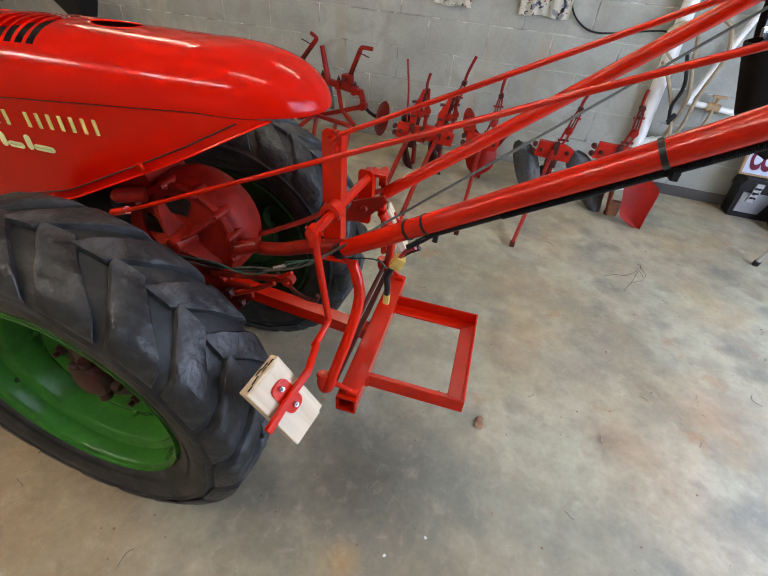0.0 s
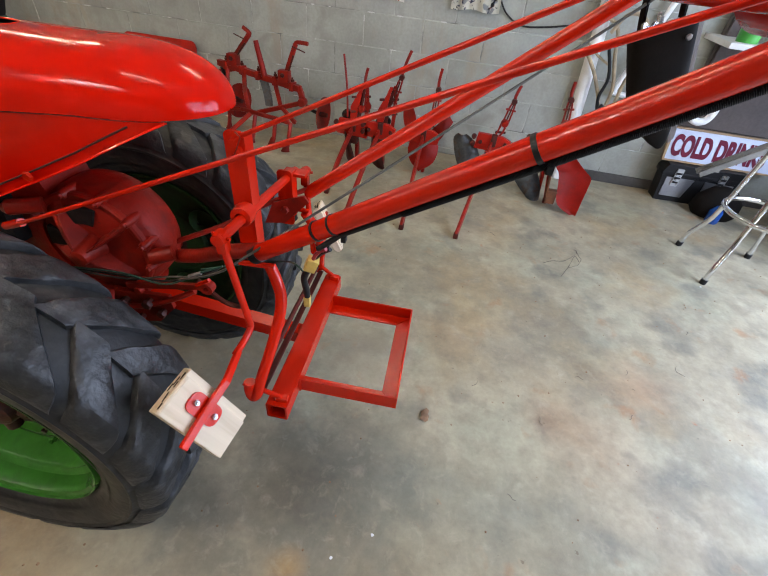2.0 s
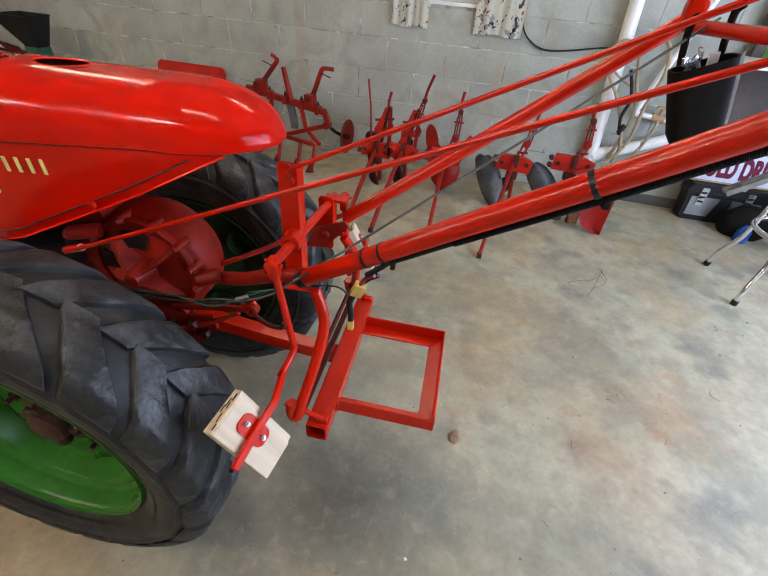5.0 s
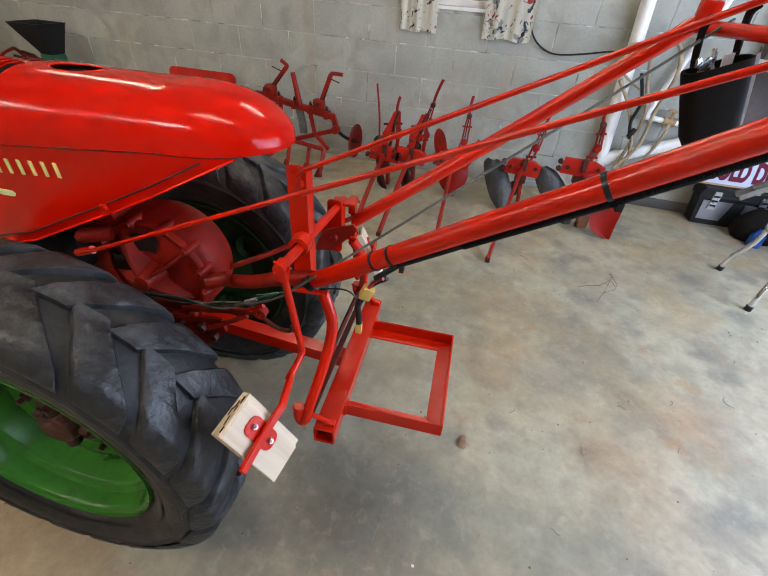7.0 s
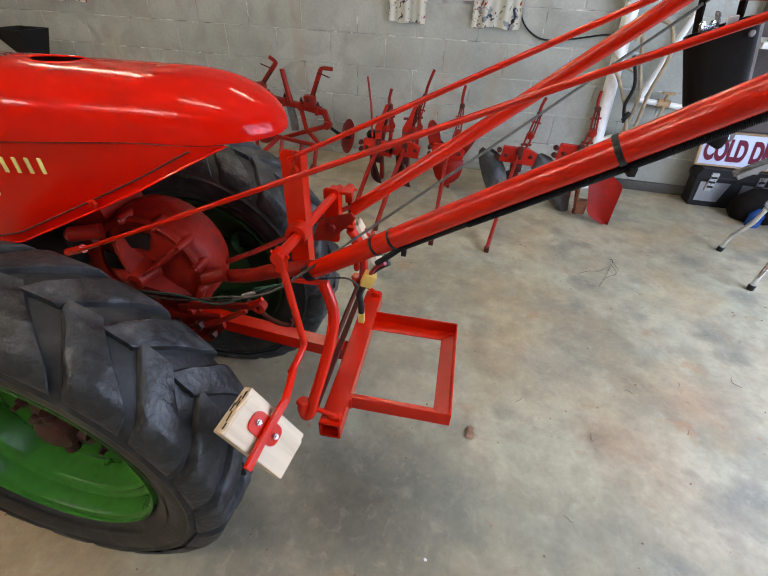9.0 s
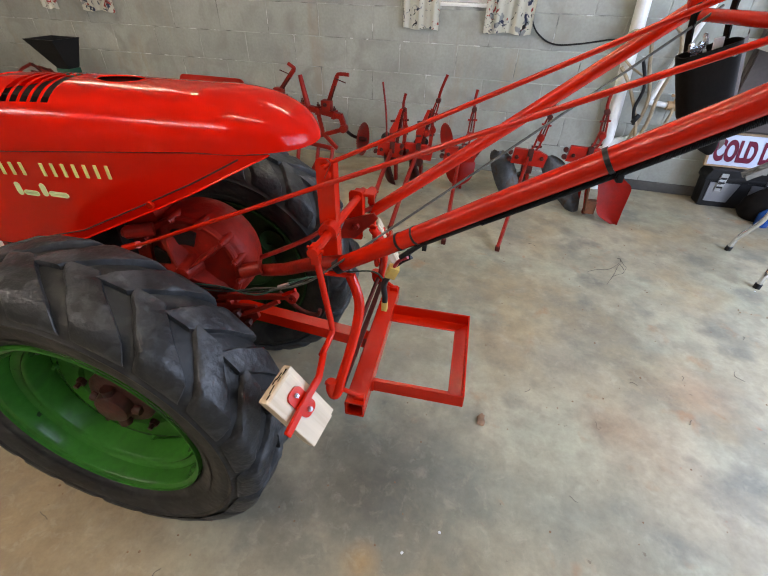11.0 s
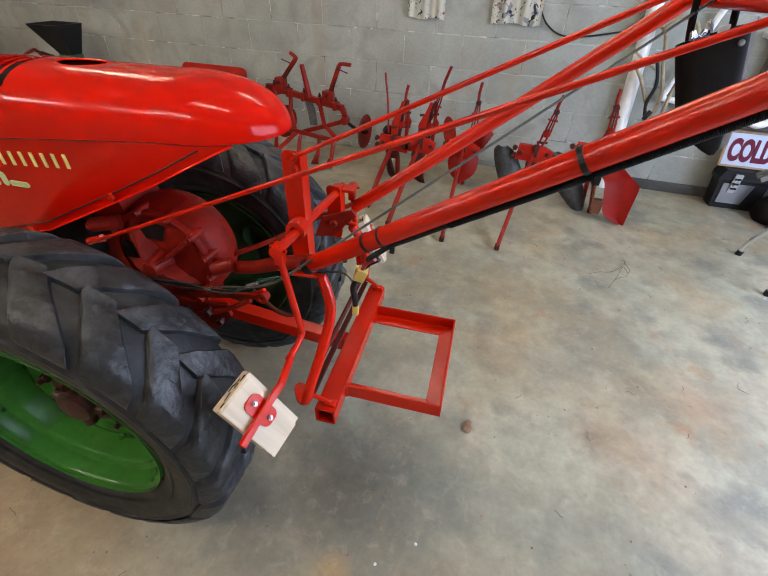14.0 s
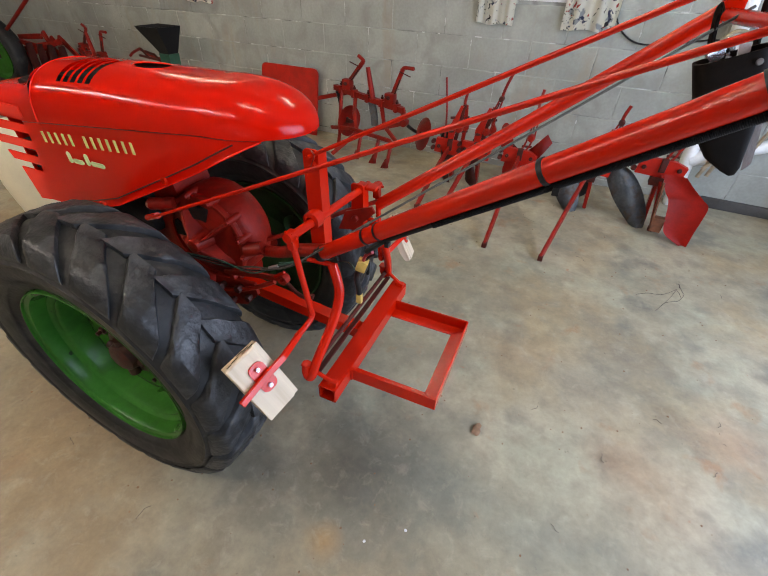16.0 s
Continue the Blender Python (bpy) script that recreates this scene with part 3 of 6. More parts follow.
def strip_light(x, y, long_x, glow):
    """A bare fluorescent batten under the ceiling."""
    ob = thing("ceiling_light", "white fluorescent batten fixed to the ceiling, lit", "ceiling light", pose(x, y, HIGH), "ceiling lights")
    part("housing", box(-long_x, long_x, -0.06, 0.06, -0.06, 0.0, 0.006), white_paint, ob)
    for s in (-0.032, 0.032):
        part("lamp_tube", sweep([(-long_x + 0.03, s, -0.085), (long_x - 0.03, s, -0.088)], 0.019, 12), glow, ob)
        for q in (-long_x + 0.03, long_x - 0.03):
            part("socket", box(q - 0.014, q + 0.014, s - 0.014, s + 0.014, -0.1, -0.055, 0.002), white_paint, ob)


for lx, ly, half, glow in ((-2.35, -0.62, 0.61, warm_tube), (0.30, -0.85, 0.42, warm_tube), (0.30, -2.78, 0.46, warm_tube), (-0.95, -4.15, 0.95, cool_tube), (-3.70, -4.25, 1.20, cool_tube)):
    strip_light(lx, ly, half, glow)

# ---- the walking tractor: x to its rear, y to the block wall, z up ----
AXLE, WHEEL_R = (-0.66, 0.402), 0.402
tractor = thing("walking_tractor", "red two-wheeled walking tractor with green rims and lugged tyres", "tractor", pose(0.65, -2.465, 0, 0, 0, 3.0))


def crown(y, half):
    """Tread radius over the width, below its top."""
    u = abs(y) / half
    return 0.012 * u * u


def tyre_mesh(R, half, rim_r):
    bead = rim_r + 0.004
    prof = [(bead, -half * 0.70), (bead + 0.012, -half * 0.80), (bead + 0.05, -half * 0.97), (R - 0.090, -half * 1.0), (R - 0.074, -half * 1.0), (R - 0.070, -half * 1.03), (R - 0.066, -half * 1.035), (R - 0.062, -half * 1.0), (R - 0.046, -half * 0.95),
            (R - 0.030, -half * 0.84), (R - 0.018, -half * 0.6), (R - 0.013, -half * 0.3), (R - 0.012, 0)]
    prof = prof + [(r, -y) for r, y in prof[-2::-1]]
    ribs = lathe(prof, 96)
    rings = [lathe([(bead + 0.028, s * half * 0.905), (bead + 0.033, s * half * 0.935), (bead + 0.038, s * half * 0.945)], 96) for s in (-1, 1)]
    return join(ribs, *rings)


def lug_mesh(R, half, side, seed=0):
    """One tread bar, swept back from the middle to the shoulder and over its edge."""
    bm = bmesh.new()
    rings = []
    n = 16
    for i in range(n + 1):
        s = i / n
        y = side * (-0.008 + s * (half * 1.01 + 0.008))
        phi = -0.05 - 0.30 * s ** 1.15
        top = R - crown(y, half) - (0.0 if s < 0.82 else 0.030 * ((s - 0.82) / 0.18) ** 1.6)
        low = R - 0.026 - 0.026 * max(0, (s - 0.75) / 0.25)
        wt, wb = 0.0300 + 0.0170 * s, 0.0350 + 0.0180 * s
        ring = []
        for r, off in ((low, -wb), (top - 0.005, -wt * 1.06), (top - 0.0012, -wt * 0.97), (top, -wt * 0.7), (top, wt * 0.7), (top - 0.0012, wt * 0.97), (top - 0.005, wt * 1.06), (low, wb)):
            wear = noise.noise(Vector((s * 5 + seed * 7, off * 40, side)))
            a = phi + off / R + 0.010 * noise.noise(Vector((s * 4, seed * 3.1, off * 30)))
            r += (0.0036 * wear + 0.0020 * noise.noise(Vector((s * 13 + seed * 3, off * 90, side * 2)))) if r > low else 0
            ring.append(bm.verts.new((r * math.cos(a), y, r * math.sin(a))))
        rings.append(ring)
    for a, b in zip(rings, rings[1:]):
        for k in range(7):
            bm.faces.new((a[k], a[k + 1], b[k + 1], b[k]))
    bm.faces.new(rings[0][::-1])
    bm.faces.new(rings[-1])
    return finish("lug", bm, lug_rubber)


HALF, RIM = 0.105, 0.242
lug_in, lug_out = [lug_mesh(WHEEL_R, HALF, 1, k) for k in range(4)], [lug_mesh(WHEEL_R, HALF, -1, k + 5) for k in range(4)]


def rim_mesh(out):
    """A pressed rim, dished towards the tractor; out: the side of the outer face."""
    pr = [(0.258, -0.088), (0.262, -0.080), (0.262, -0.074), (0.250, -0.070), (0.247, -0.050), (0.232, -0.030), (0.230, 0.040), (0.247, 0.055), (0.252, 0.072), (0.262, 0.076), (0.262, 0.086), (0.254, 0.086),
          (0.240, 0.060), (0.226, 0.050), (0.216, 0.034), (0.196, 0.032), (0.176, 0.024), (0.150, 0.020), (0.122, 0.022), (0.112, 0.032), (0.085, 0.034), (0.05, 0.034),
          (0.05, 0.022), (0.085, 0.022), (0.112, 0.020), (0.120, 0.012), (0.150, 0.008), (0.176, 0.012), (0.190, 0.022), (0.196, 0.022), (0.203, -0.002), (0.208, -0.028), (0.2105, -0.0345), (0.2145, -0.0375), (0.2185, -0.0355), (0.2215, -0.0325), (0.2290, -0.0350), (0.2330, -0.0400), (0.2355, -0.0430), (0.2385, -0.0415), (0.241, -0.070), (0.245, -0.078), (0.256, -0.082), (0.256, -0.088)]
    return lathe([(r * 0.96, -h * out) for r, h in pr], 80, closed=True)


def wheel(y, out):
    """One wheel: tyre, tread bars, rim, weld ring, hub and its bolts."""
    w = new("wheel")
    w.parent = tractor
    w.matrix_local = pose(AXLE[0], y, AXLE[1])
    part("tyre", tyre_mesh(WHEEL_R, HALF, RIM), rubber, w, "black lugged rubber tyre, dusty and worn")
    for k in range(20):
        for mesh, lead in ((lug_in, 0.0), (lug_out, math.pi / 20)):
            lug = new("lug", mesh[(k * 3) % 4])
            lug.parent = w
            lug.matrix_local = Matrix.Rotation(2 * math.pi * k / 20 + lead, 4, "Y")
    part("rim", rim_mesh(-1 if out < 0 else 1) if out < 0 else rim_mesh(1), green if out < 0 else shaded_green, w, "green enamelled pressed steel rim" if out < 0 else "green enamelled rim with its shade painted into the colour")
    s = out
    part("hub", join(lathe([(0.0, s * 0.040), (0.030, s * 0.040), (0.040, s * 0.034), (0.046, s * 0.010), (0.074, s * 0.004), (0.082, s * -0.002), (0.082, s * -0.03), (0, s * -0.03)], 32),
                     sweep([(0.0, s * 0.016, -0.070), (0.0, s * 0.016, 0.058)], 0.015, 10), sweep([(-0.062, s * 0.012, 0.01), (0.060, s * 0.012, -0.012)], 0.012, 10)), hub_red, w, "dark greasy red hub casting")
    for k in range(5):
        a = 2 * math.pi * k / 5 + 0.3
        part("wheel_bolt", bolt((0.100 * math.cos(a), s * -0.008, 0.100 * math.sin(a)), (0, s, 0), 0.012, 0.012, 0.012), hub_red, w)
    part("valve_stem", sweep([(0.214 * math.cos(2.2), s * 0.0, 0.214 * math.sin(2.2)), (0.192 * math.cos(2.2), s * 0.03, 0.192 * math.sin(2.2))], 0.0045, 8), black, w)
    for a in (2.75, 0.66, 4.85):
        c, q = math.cos(a), math.sin(a)
        seat = part("rim_lug", moved(lathe([(0.0, 0.022), (0.020, 0.021), (0.030, 0.016), (0.038, 0.004), (0.044, -0.010)], 24), pose(0.160 * c, s * -0.034, 0.160 * q) @ Matrix.Diagonal((1, s, 1, 1))), green if s < 0 else shaded_green, w, "raised green wheel lug")
        part("lug_nut", bolt((0.166 * c, s * -0.014, 0.166 * q), (0, s, 0), 0.0085, 0.010, 0.006), green if s < 0 else shaded_green, seat)
        # near-black bar draws the dark of a slot on the solid disc
        part("lug_slot", box(0.128 * c - 0.010, 0.128 * c + 0.010, s * -0.0262 - 0.001, s * -0.0262 + 0.001, 0.128 * q - 0.0026, 0.128 * q + 0.0026, 0.0004, 1), near_black, seat)
    # near-black strips paint shade where disc and rim part
    for a0, a1 in ((4.95, 5.35), (2.15, 2.5)):
        part("rim_gap", sweep([(0.1935 * math.cos(a0 + (a1 - a0) * k / 8), s * -0.0225, 0.1935 * math.sin(a0 + (a1 - a0) * k / 8)) for k in range(9)], 0.0032, 6), near_black, w, "near-black strip painting shade between disc and rim")
    return w


wheel(-0.322, -1)
wheel(0.322, 1)
part("axle", sweep([(AXLE[0], -0.30, AXLE[1]), (AXLE[0], 0.30, AXLE[1])], 0.030, 20), cast_red, tractor)
part("axle_housing", moved(lathe([(0.05, -0.17), (0.062, -0.16), (0.066, -0.08), (0.085, -0.05), (0.092, 0.0), (0.085, 0.05), (0.066, 0.08), (0.062, 0.16), (0.05, 0.17)], 32), pose(AXLE[0], 0, AXLE[1])), cast_red, tractor)

# hood: rounded upper shell with slots, a filler opening and a drooping rear nose
WIDE = 0.128
NOSE0, NOSE1 = -0.46, -0.240
SLOTS = [(-0.866 + k * 0.0250, -0.866 + k * 0.0250 + 0.0165) for k in range(5)]


def seam(x):
    """Height of the hood's lower edge, rising to the rear."""
    return min(0.946, 0.933 + 0.0885 * (x + 0.576))


def hood_section(x):
    """Half width and top height of the hood at x."""
    w, top = WIDE, 1.034
    if x > NOSE0:
        u = min(1.0, (x - NOSE0) / (NOSE1 - NOSE0))
        k = max(0.0, 1 - u ** 2.5) ** 0.5
        w = WIDE * k + 0.001
        top = seam(x) + (1.034 - seam(x)) * max(0.0, 1 - u ** 2.7) ** 0.55 + 0.001
    if x < -0.72:
        u = (-0.72 - x) / 0.36
        top = 1.034 - 0.026 * u * u
    return w, top


def hood_point(x, a):
    """a runs 0..1 from the near seam over the top to the far seam."""
    w, top = hood_section(x)
    th = math.pi * (1 - a)
    c, s = math.cos(th), math.sin(th)
    k = (abs(c) ** 2.45 + abs(s) ** 2.45) ** (-1 / 2.45)
    return Vector((x, w * c * k, seam(x) + (top - seam(x)) * s * k))


def hood_mesh():
    xs = sorted({-0.958 + 0.0125 * i for i in range(int((NOSE0 + 0.958) / 0.0125) + 1)} | {v for s in SLOTS for v in s})
    xs = [x for i, x in enumerate(xs) if (i == 0 or x - xs[i - 1] > 0.002) and x < NOSE0 - 0.004]
    xs += [NOSE0 + (NOSE1 - NOSE0 - 0.00001) * math.sin(math.pi / 2 * k / 40) for k in range(41)]
    bm = bmesh.new()
    n = 96
    grid = [[bm.verts.new(hood_point(x, i / n)) for i in range(n + 1)] for x in xs]
    for x0, x1, a, b in zip(xs, xs[1:], grid, grid[1:]):
        mid = (x0 + x1) / 2
        for i in range(n):
            u = (i + 0.5) / n
            if 0.235 < u < 0.765 and any(s[0] < mid < s[1] for s in SLOTS):
                continue
            y = hood_point(mid, u).y
            if ((mid + 0.655) / 0.050) ** 2 + ((y - 0.0) / 0.031) ** 2 < 1 and 0.25 < u < 0.75:
                continue
            bm.faces.new((a[i], a[i + 1], b[i + 1], b[i]))
    bmesh.ops.solidify(bm, geom=bm.faces[:], thickness=0.0025)
    return bm


hood = part("hood", hood_mesh(), hood_red, tractor, "glossy red rounded steel hood")
part("rolled_edge", sweep([hood_point(-0.957, k / 40) for k in range(41)], 0.0020, 8), hood_red, hood)
ring = [(-0.655 + 0.0515 * math.cos(2 * math.pi * k / 40), 0.0325 * math.sin(2 * math.pi * k / 40), 1.0335 - 0.05 * abs(0.0325 * math.sin(2 * math.pi * k / 40))) for k in range(40)]
part("filler_rim", sweep(ring, 0.0016, 8, closed=True), hood_red, hood)
# black disc just below the hole paints in the dark inside it
part("filler_well", moved(lathe([(0.064, 0.004), (0.056, 0.0), (0.0, -0.002)], 32, "z"), pose(-0.655, 0, 1.0235) @ Matrix.Diagonal((1.25, 0.9, 1, 1))), leather, hood, "near-black disc painting in the shade of the filler opening")

# side panels hang below the seam, rise to the rear and follow the hood round its nose
LOW = [(-1.075, 0.655), (-0.93, 0.668), (-0.775, 0.712), (-0.56, 0.812), (-0.46, 0.860), (-0.38, 0.902), (-0.335, 0.925), (-0.300, 0.941)]


def low_at(x):
    for (a, p), (c, q) in zip(LOW, LOW[1:]):
        if a <= x <= c:
            return p + (q - p) * (x - a) / (c - a)
    return LOW[0][1] if x < LOW[0][0] else LOW[-1][1]


def panel_mesh(s):
    bm = bmesh.new()
    rows = []
    for i in range(61):
        x = -1.000 + 0.698 * i / 60
        y = s * (hood_section(x)[0] - 0.004)
        rows.append([bm.verts.new((x - (0.034 + 0.072 * (1 - k / 8) ** 2.2 if i == 0 else 0), y, low_at(x) * (1 - k / 8) + (seam(x) - 0.0035) * k / 8)) for k in range(9)])
    for a, c in zip(rows, rows[1:]):
        for k in range(8):
            bm.faces.new((a[k], a[k + 1], c[k + 1], c[k]))
    bmesh.ops.solidify(bm, geom=bm.faces[:], thickness=0.003)
    return bm


for s, lab in ((-1, "red side panel with cream lettering marks"), (1, "")):
    y = s * (WIDE - 0.004)
    panel = part("side_panel", panel_mesh(s), hood_red, tractor, lab)
    xs = [-0.93 + 0.626 * k / 24 for k in range(25)]
    part("panel_lip", sweep([(x, s * (hood_section(x)[0] + 0.001), low_at(x) + 0.002) for x in xs], 0.0016, 8), hood_red, panel)
    # dark red bead draws the shading of the crease above the lip
    part("lip_groove", sweep([(x, s * (hood_section(x)[0] - 0.0022), low_at(x) + 0.021) for x in xs[:-2]], 0.0017, 6), dark_red, panel)
    part("seam_strip", sweep([(x, s * (hood_section(x)[0] - 0.0015), seam(x) - 0.002) for x in [-1.030] + xs[1:]], 0.0007, 6), cast_red, panel)
    for x, z in ((-0.565, 0.826), (-0.83, 0.708)):
        part("screw", bolt((x, y + s * 0.008, z), (0, s, 0), 0.009, 0.006), red, panel)
    if s < 0:
        # lettering drawn as plain bars
        for k in range(13):
            if k == 5:
                continue
            x = -0.972 + k * 0.0268
            z = 0.862 + 0.0018 * k
            part("lettering_bar", box(x + 0.001, x + 0.0080, y - 0.0036, y - 0.001, z - 0.014, z + 0.014, 0.0004, 1), cream, panel)
        for k, (x, w, h) in enumerate(((-0.905, 0.014, 0.030), (-0.888, 0.040, 0.012), (-0.838, 0.014, 0.030), (-0.821, 0.050, 0.012))):
            part("script_mark", slab(rounded(x, x + w, 0.806 + 0.002 * k, 0.806 + 0.002 * k + h, 0.007), y - 0.0036, y - 0.002), pale_cream, panel)

# front cowl with side louvres
def cowl_mesh():
    bm = bmesh.new()
    rows = []
    for x, w, top in ((-1.345, 0.06, 0.90), (-1.33, 0.085, 0.925), (-1.28, 0.105, 0.940), (-1.20, 0.114, 0.952), (-1.12, 0.118, 0.966), (-1.02, 0.120, 0.980), (-0.975, 0.1225, 1.000), (-0.954, 0.1255, 1.0185)):
        row = []
        for i in range(25):
            th = math.pi * (1 - i / 24)
            c, s = math.cos(th), math.sin(th)
            row.append(bm.verts.new((x, w * math.copysign(abs(c) ** 0.55, c), 0.890 + (top - 0.890) * abs(s) ** 0.5)))
        rows.append(row)
    for a, b in zip(rows, rows[1:]):
        for i in range(24):
            bm.faces.new((a[i], a[i + 1], b[i + 1], b[i]))
    bmesh.ops.solidify(bm, geom=bm.faces[:], thickness=0.003)
    return bm


def cowl_front(z):
    """The sloping front edge of the louvred side."""
    return -1.144 - 0.021 * (z - 0.652) / 0.098 if z < 0.75 else -1.165 - 0.055 * (z - 0.75) / 0.11


cowl = part("front_cowl", cowl_mesh(), hood_red, tractor, "red front cowl with louvred sides")
for s in (-1, 1):
    y = s * 0.119
    for z0, z1 in ((0.900, 0.927), (0.857, 0.880), (0.813, 0.836), (0.769, 0.792)):
        right = [(-1.030 - 0.072 * ((0.930 - z) / 0.26) ** 2.2, z) for z in (z0, z1)]
        part("louvre_bar", slab([(cowl_front(z0), z0), *right, (cowl_front(z1), z1)], y - 0.002, y + 0.002, 0.001), hood_red, cowl)
    part("cowl_skirt", slab([(-1.160, 0.748), (-1.054, 0.748), (-1.100, 0.657), (-1.144, 0.652)], y - 0.002, y + 0.002, 0.001), hood_red, cowl)
part("cowl_front", slab([(-0.10, 0.66), (0.10, 0.66), (0.10, 0.90), (-0.10, 0.90)], 0, 0.004), hood_red, cowl).matrix_local = pose(-1.142, 0, 0, 0, 0, 90)
# the third box is a near-black lining that paints shade behind the slots
engine = part("engine", join(box(-1.10, -0.72, -0.095, 0.095, 0.62, 0.90, 0.02), box(-1.06, -0.50, -0.085, 0.085, 0.88, 0.985, 0.02), box(-0.885, -0.735, -0.086, 0.086, 0.90, 1.010, 0.012)), near_black, tractor, "dark engine under the hood, with a lining for the slots' shade")
for k in range(7):
    part("cooling_fin", box(-1.11, -0.80, -0.108, 0.108, 0.70 + k * 0.025, 0.706 + k * 0.025, 0.002), near_black, engine)
part("front_foot", join(box(-1.16, -1.06, -0.03, 0.03, 0.24, 0.64, 0.008), box(-1.2, -0.72, -0.04, 0.04, 0.42, 0.62, 0.012)), cast_red, tractor)

# gear case behind the engine
CASE, SHRINK = (-0.566, 0.634), Matrix.Diagonal((0.89, 0.95, 0.89, 1))
case = part("gear_case", join(moved(lathe([(0.0, -0.072), (0.060, -0.074), (0.118, -0.066), (0.128, -0.060), (0.134, -0.050), (0.139, -0.046), (0.146, -0.038), (0.150, -0.026), (0.151, 0.010), (0.149, 0.040), (0.140, 0.054), (0.10, 0.062), (0.0, 0.064)], 72), pose(CASE[0], 0, CASE[1]) @ SHRINK),
            slab([(-0.75, 0.77), (-0.64, 0.785), (-0.60, 0.60), (-0.62, 0.50), (-0.74, 0.46), (-0.79, 0.62)], -0.060, 0.060, 0.014)), cast_red, tractor, "red painted cast-iron gear case")
part("case_flange", moved(lathe([(0.126, -0.070), (0.137, -0.071), (0.141, -0.067), (0.141, -0.056), (0.136, -0.052), (0.126, -0.052)], 72, closed=True), pose(CASE[0], 0, CASE[1]) @ SHRINK), cast_red, case)
for a in (68, 38, 12, -14, -48, 100, 150, 215):
    lug = Vector((CASE[0] + 0.123 * math.cos(radians(a)), 0, CASE[1] + 0.123 * math.sin(radians(a))))
    part("case_lug", sweep([lug + Vector((0, -0.074, 0)), lug + Vector((0, -0.070, 0)), lug + Vector((0, -0.030, 0))], [0.0070, 0.0092, 0.0105], 16), cast_red, case)
    part("case_bolt", bolt((lug.x, -0.074, lug.z), (0, -1, 0), 0.0060, 0.005), cast_red, case)
# a ribbed cover: deep webs run from its hub to the flange, near-black plates between them paint the openings' shade
HUBP = Vector((-0.560, -0.122, 0.640))
part("cover_hub", sweep([HUBP + Vector((0, 0.052, 0)), HUBP + Vector((0, 0.012, 0)), HUBP + Vector((0, 0.002, 0)), HUBP], [0.030, 0.020, 0.017, 0.012], 20), cast_red, case)
for ang, reach, wide in ((132, 0.112, 0.032), (36, 0.100, 0.009), (-44, 0.106, 0.015), (204, 0.112, 0.024), (262, 0.104, 0.012)):
    out = Vector((math.cos(radians(ang)), 0, math.sin(radians(ang))))
    flank = Vector((-out.z, 0, out.x))
    fin = bmesh.new()
    rows = []
    for t, w, deep in ((0.0, wide * 0.30, 0.0), (0.45, wide * 0.55, 0.022), (0.8, wide * 0.85, 0.046), (1.0, wide, 0.060)):
        p = HUBP + out * reach * t + Vector((0, deep, 0))
        foot = Vector((p.x, -0.054, p.z))
        rows.append([fin.verts.new(v) for v in (foot + flank * (w + 0.006), p + flank * w * 0.35, p - flank * w * 0.35, foot - flank * (w + 0.006))])
    for a, c in zip(rows, rows[1:]):
        for k in range(4):
            fin.faces.new((a[k], a[(k + 1) % 4], c[(k + 1) % 4], c[k]))
    fin.faces.new(rows[0][::-1])
    fin.faces.new(rows[-1])
    bmesh.ops.bevel(fin, geom=fin.edges, offset=0.0016, segments=2, affect="EDGES")
    part("rib", fin, cast_red, case)
for a0, a1, r0, r1 in ((70, 108, 0.060, 0.098), (156, 184, 0.060, 0.098)):
    arc = [(CASE[0] + r1 * math.cos(radians(a0 + (a1 - a0) * k / 8)), CASE[1] + r1 * math.sin(radians(a0 + (a1 - a0) * k / 8))) for k in range(9)]
    arc += [(CASE[0] + r0 * math.cos(radians(a1 - (a1 - a0) * k / 4)), CASE[1] + r0 * math.sin(radians(a1 - (a1 - a0) * k / 4))) for k in range(5)]
    part("cover_opening", slab(arc, -0.0725, -0.050), near_black, case, "near-black plate painting in a shaded opening of the gear case")
part("output_boss", sweep([(-0.44, -0.06, 0.628), (-0.395, -0.045, 0.640)], [0.018, 0.017], 14), cast_red, case)
part("filler_boss", sweep([(-0.690, -0.104, 0.728), (-0.686, -0.104, 0.728), (-0.635, -0.075, 0.728)], [0.012, 0.016, 0.016], 16), cast_red, case)
part("drain_boss", moved(lathe([(0.0, 0.034), (0.008, 0.033), (0.010, 0.022), (0.016, 0.020), (0.019, 0.004), (0.019, 0.0)], 20), pose(-0.470, -0.068, 0.556) @ Matrix.Diagonal((1, -1, 1, 1))), cast_red, case)
part("tail_tube", sweep(smooth_path([(-0.40, -0.03, 0.62), (-0.33, -0.05, 0.648), (-0.25, -0.085, 0.698), (-0.16, -0.112, 0.738)], 6), 0.0155, 16), cast_red, case)
part("stay_rod", sweep(smooth_path([(-0.45, 0.02, 0.61), (-0.33, 0.06, 0.660), (-0.25, 0.11, 0.70), (-0.155, 0.160, 0.735)], 6), 0.0062, 12), cast_red, case)
link = part("lower_link", strap([(-0.50, -0.09, 0.560), (-0.40, -0.10, 0.590), (-0.30, -0.105, 0.612)], 0.016, 0.008, (0, 1, 0)), cast_red, case)
part("link_eye", moved(lathe([(0.006, -0.009), (0.014, -0.009), (0.014, 0.009), (0.006, 0.009)], 18, closed=True), pose(-0.292, -0.106, 0.614)), cast_red, link)
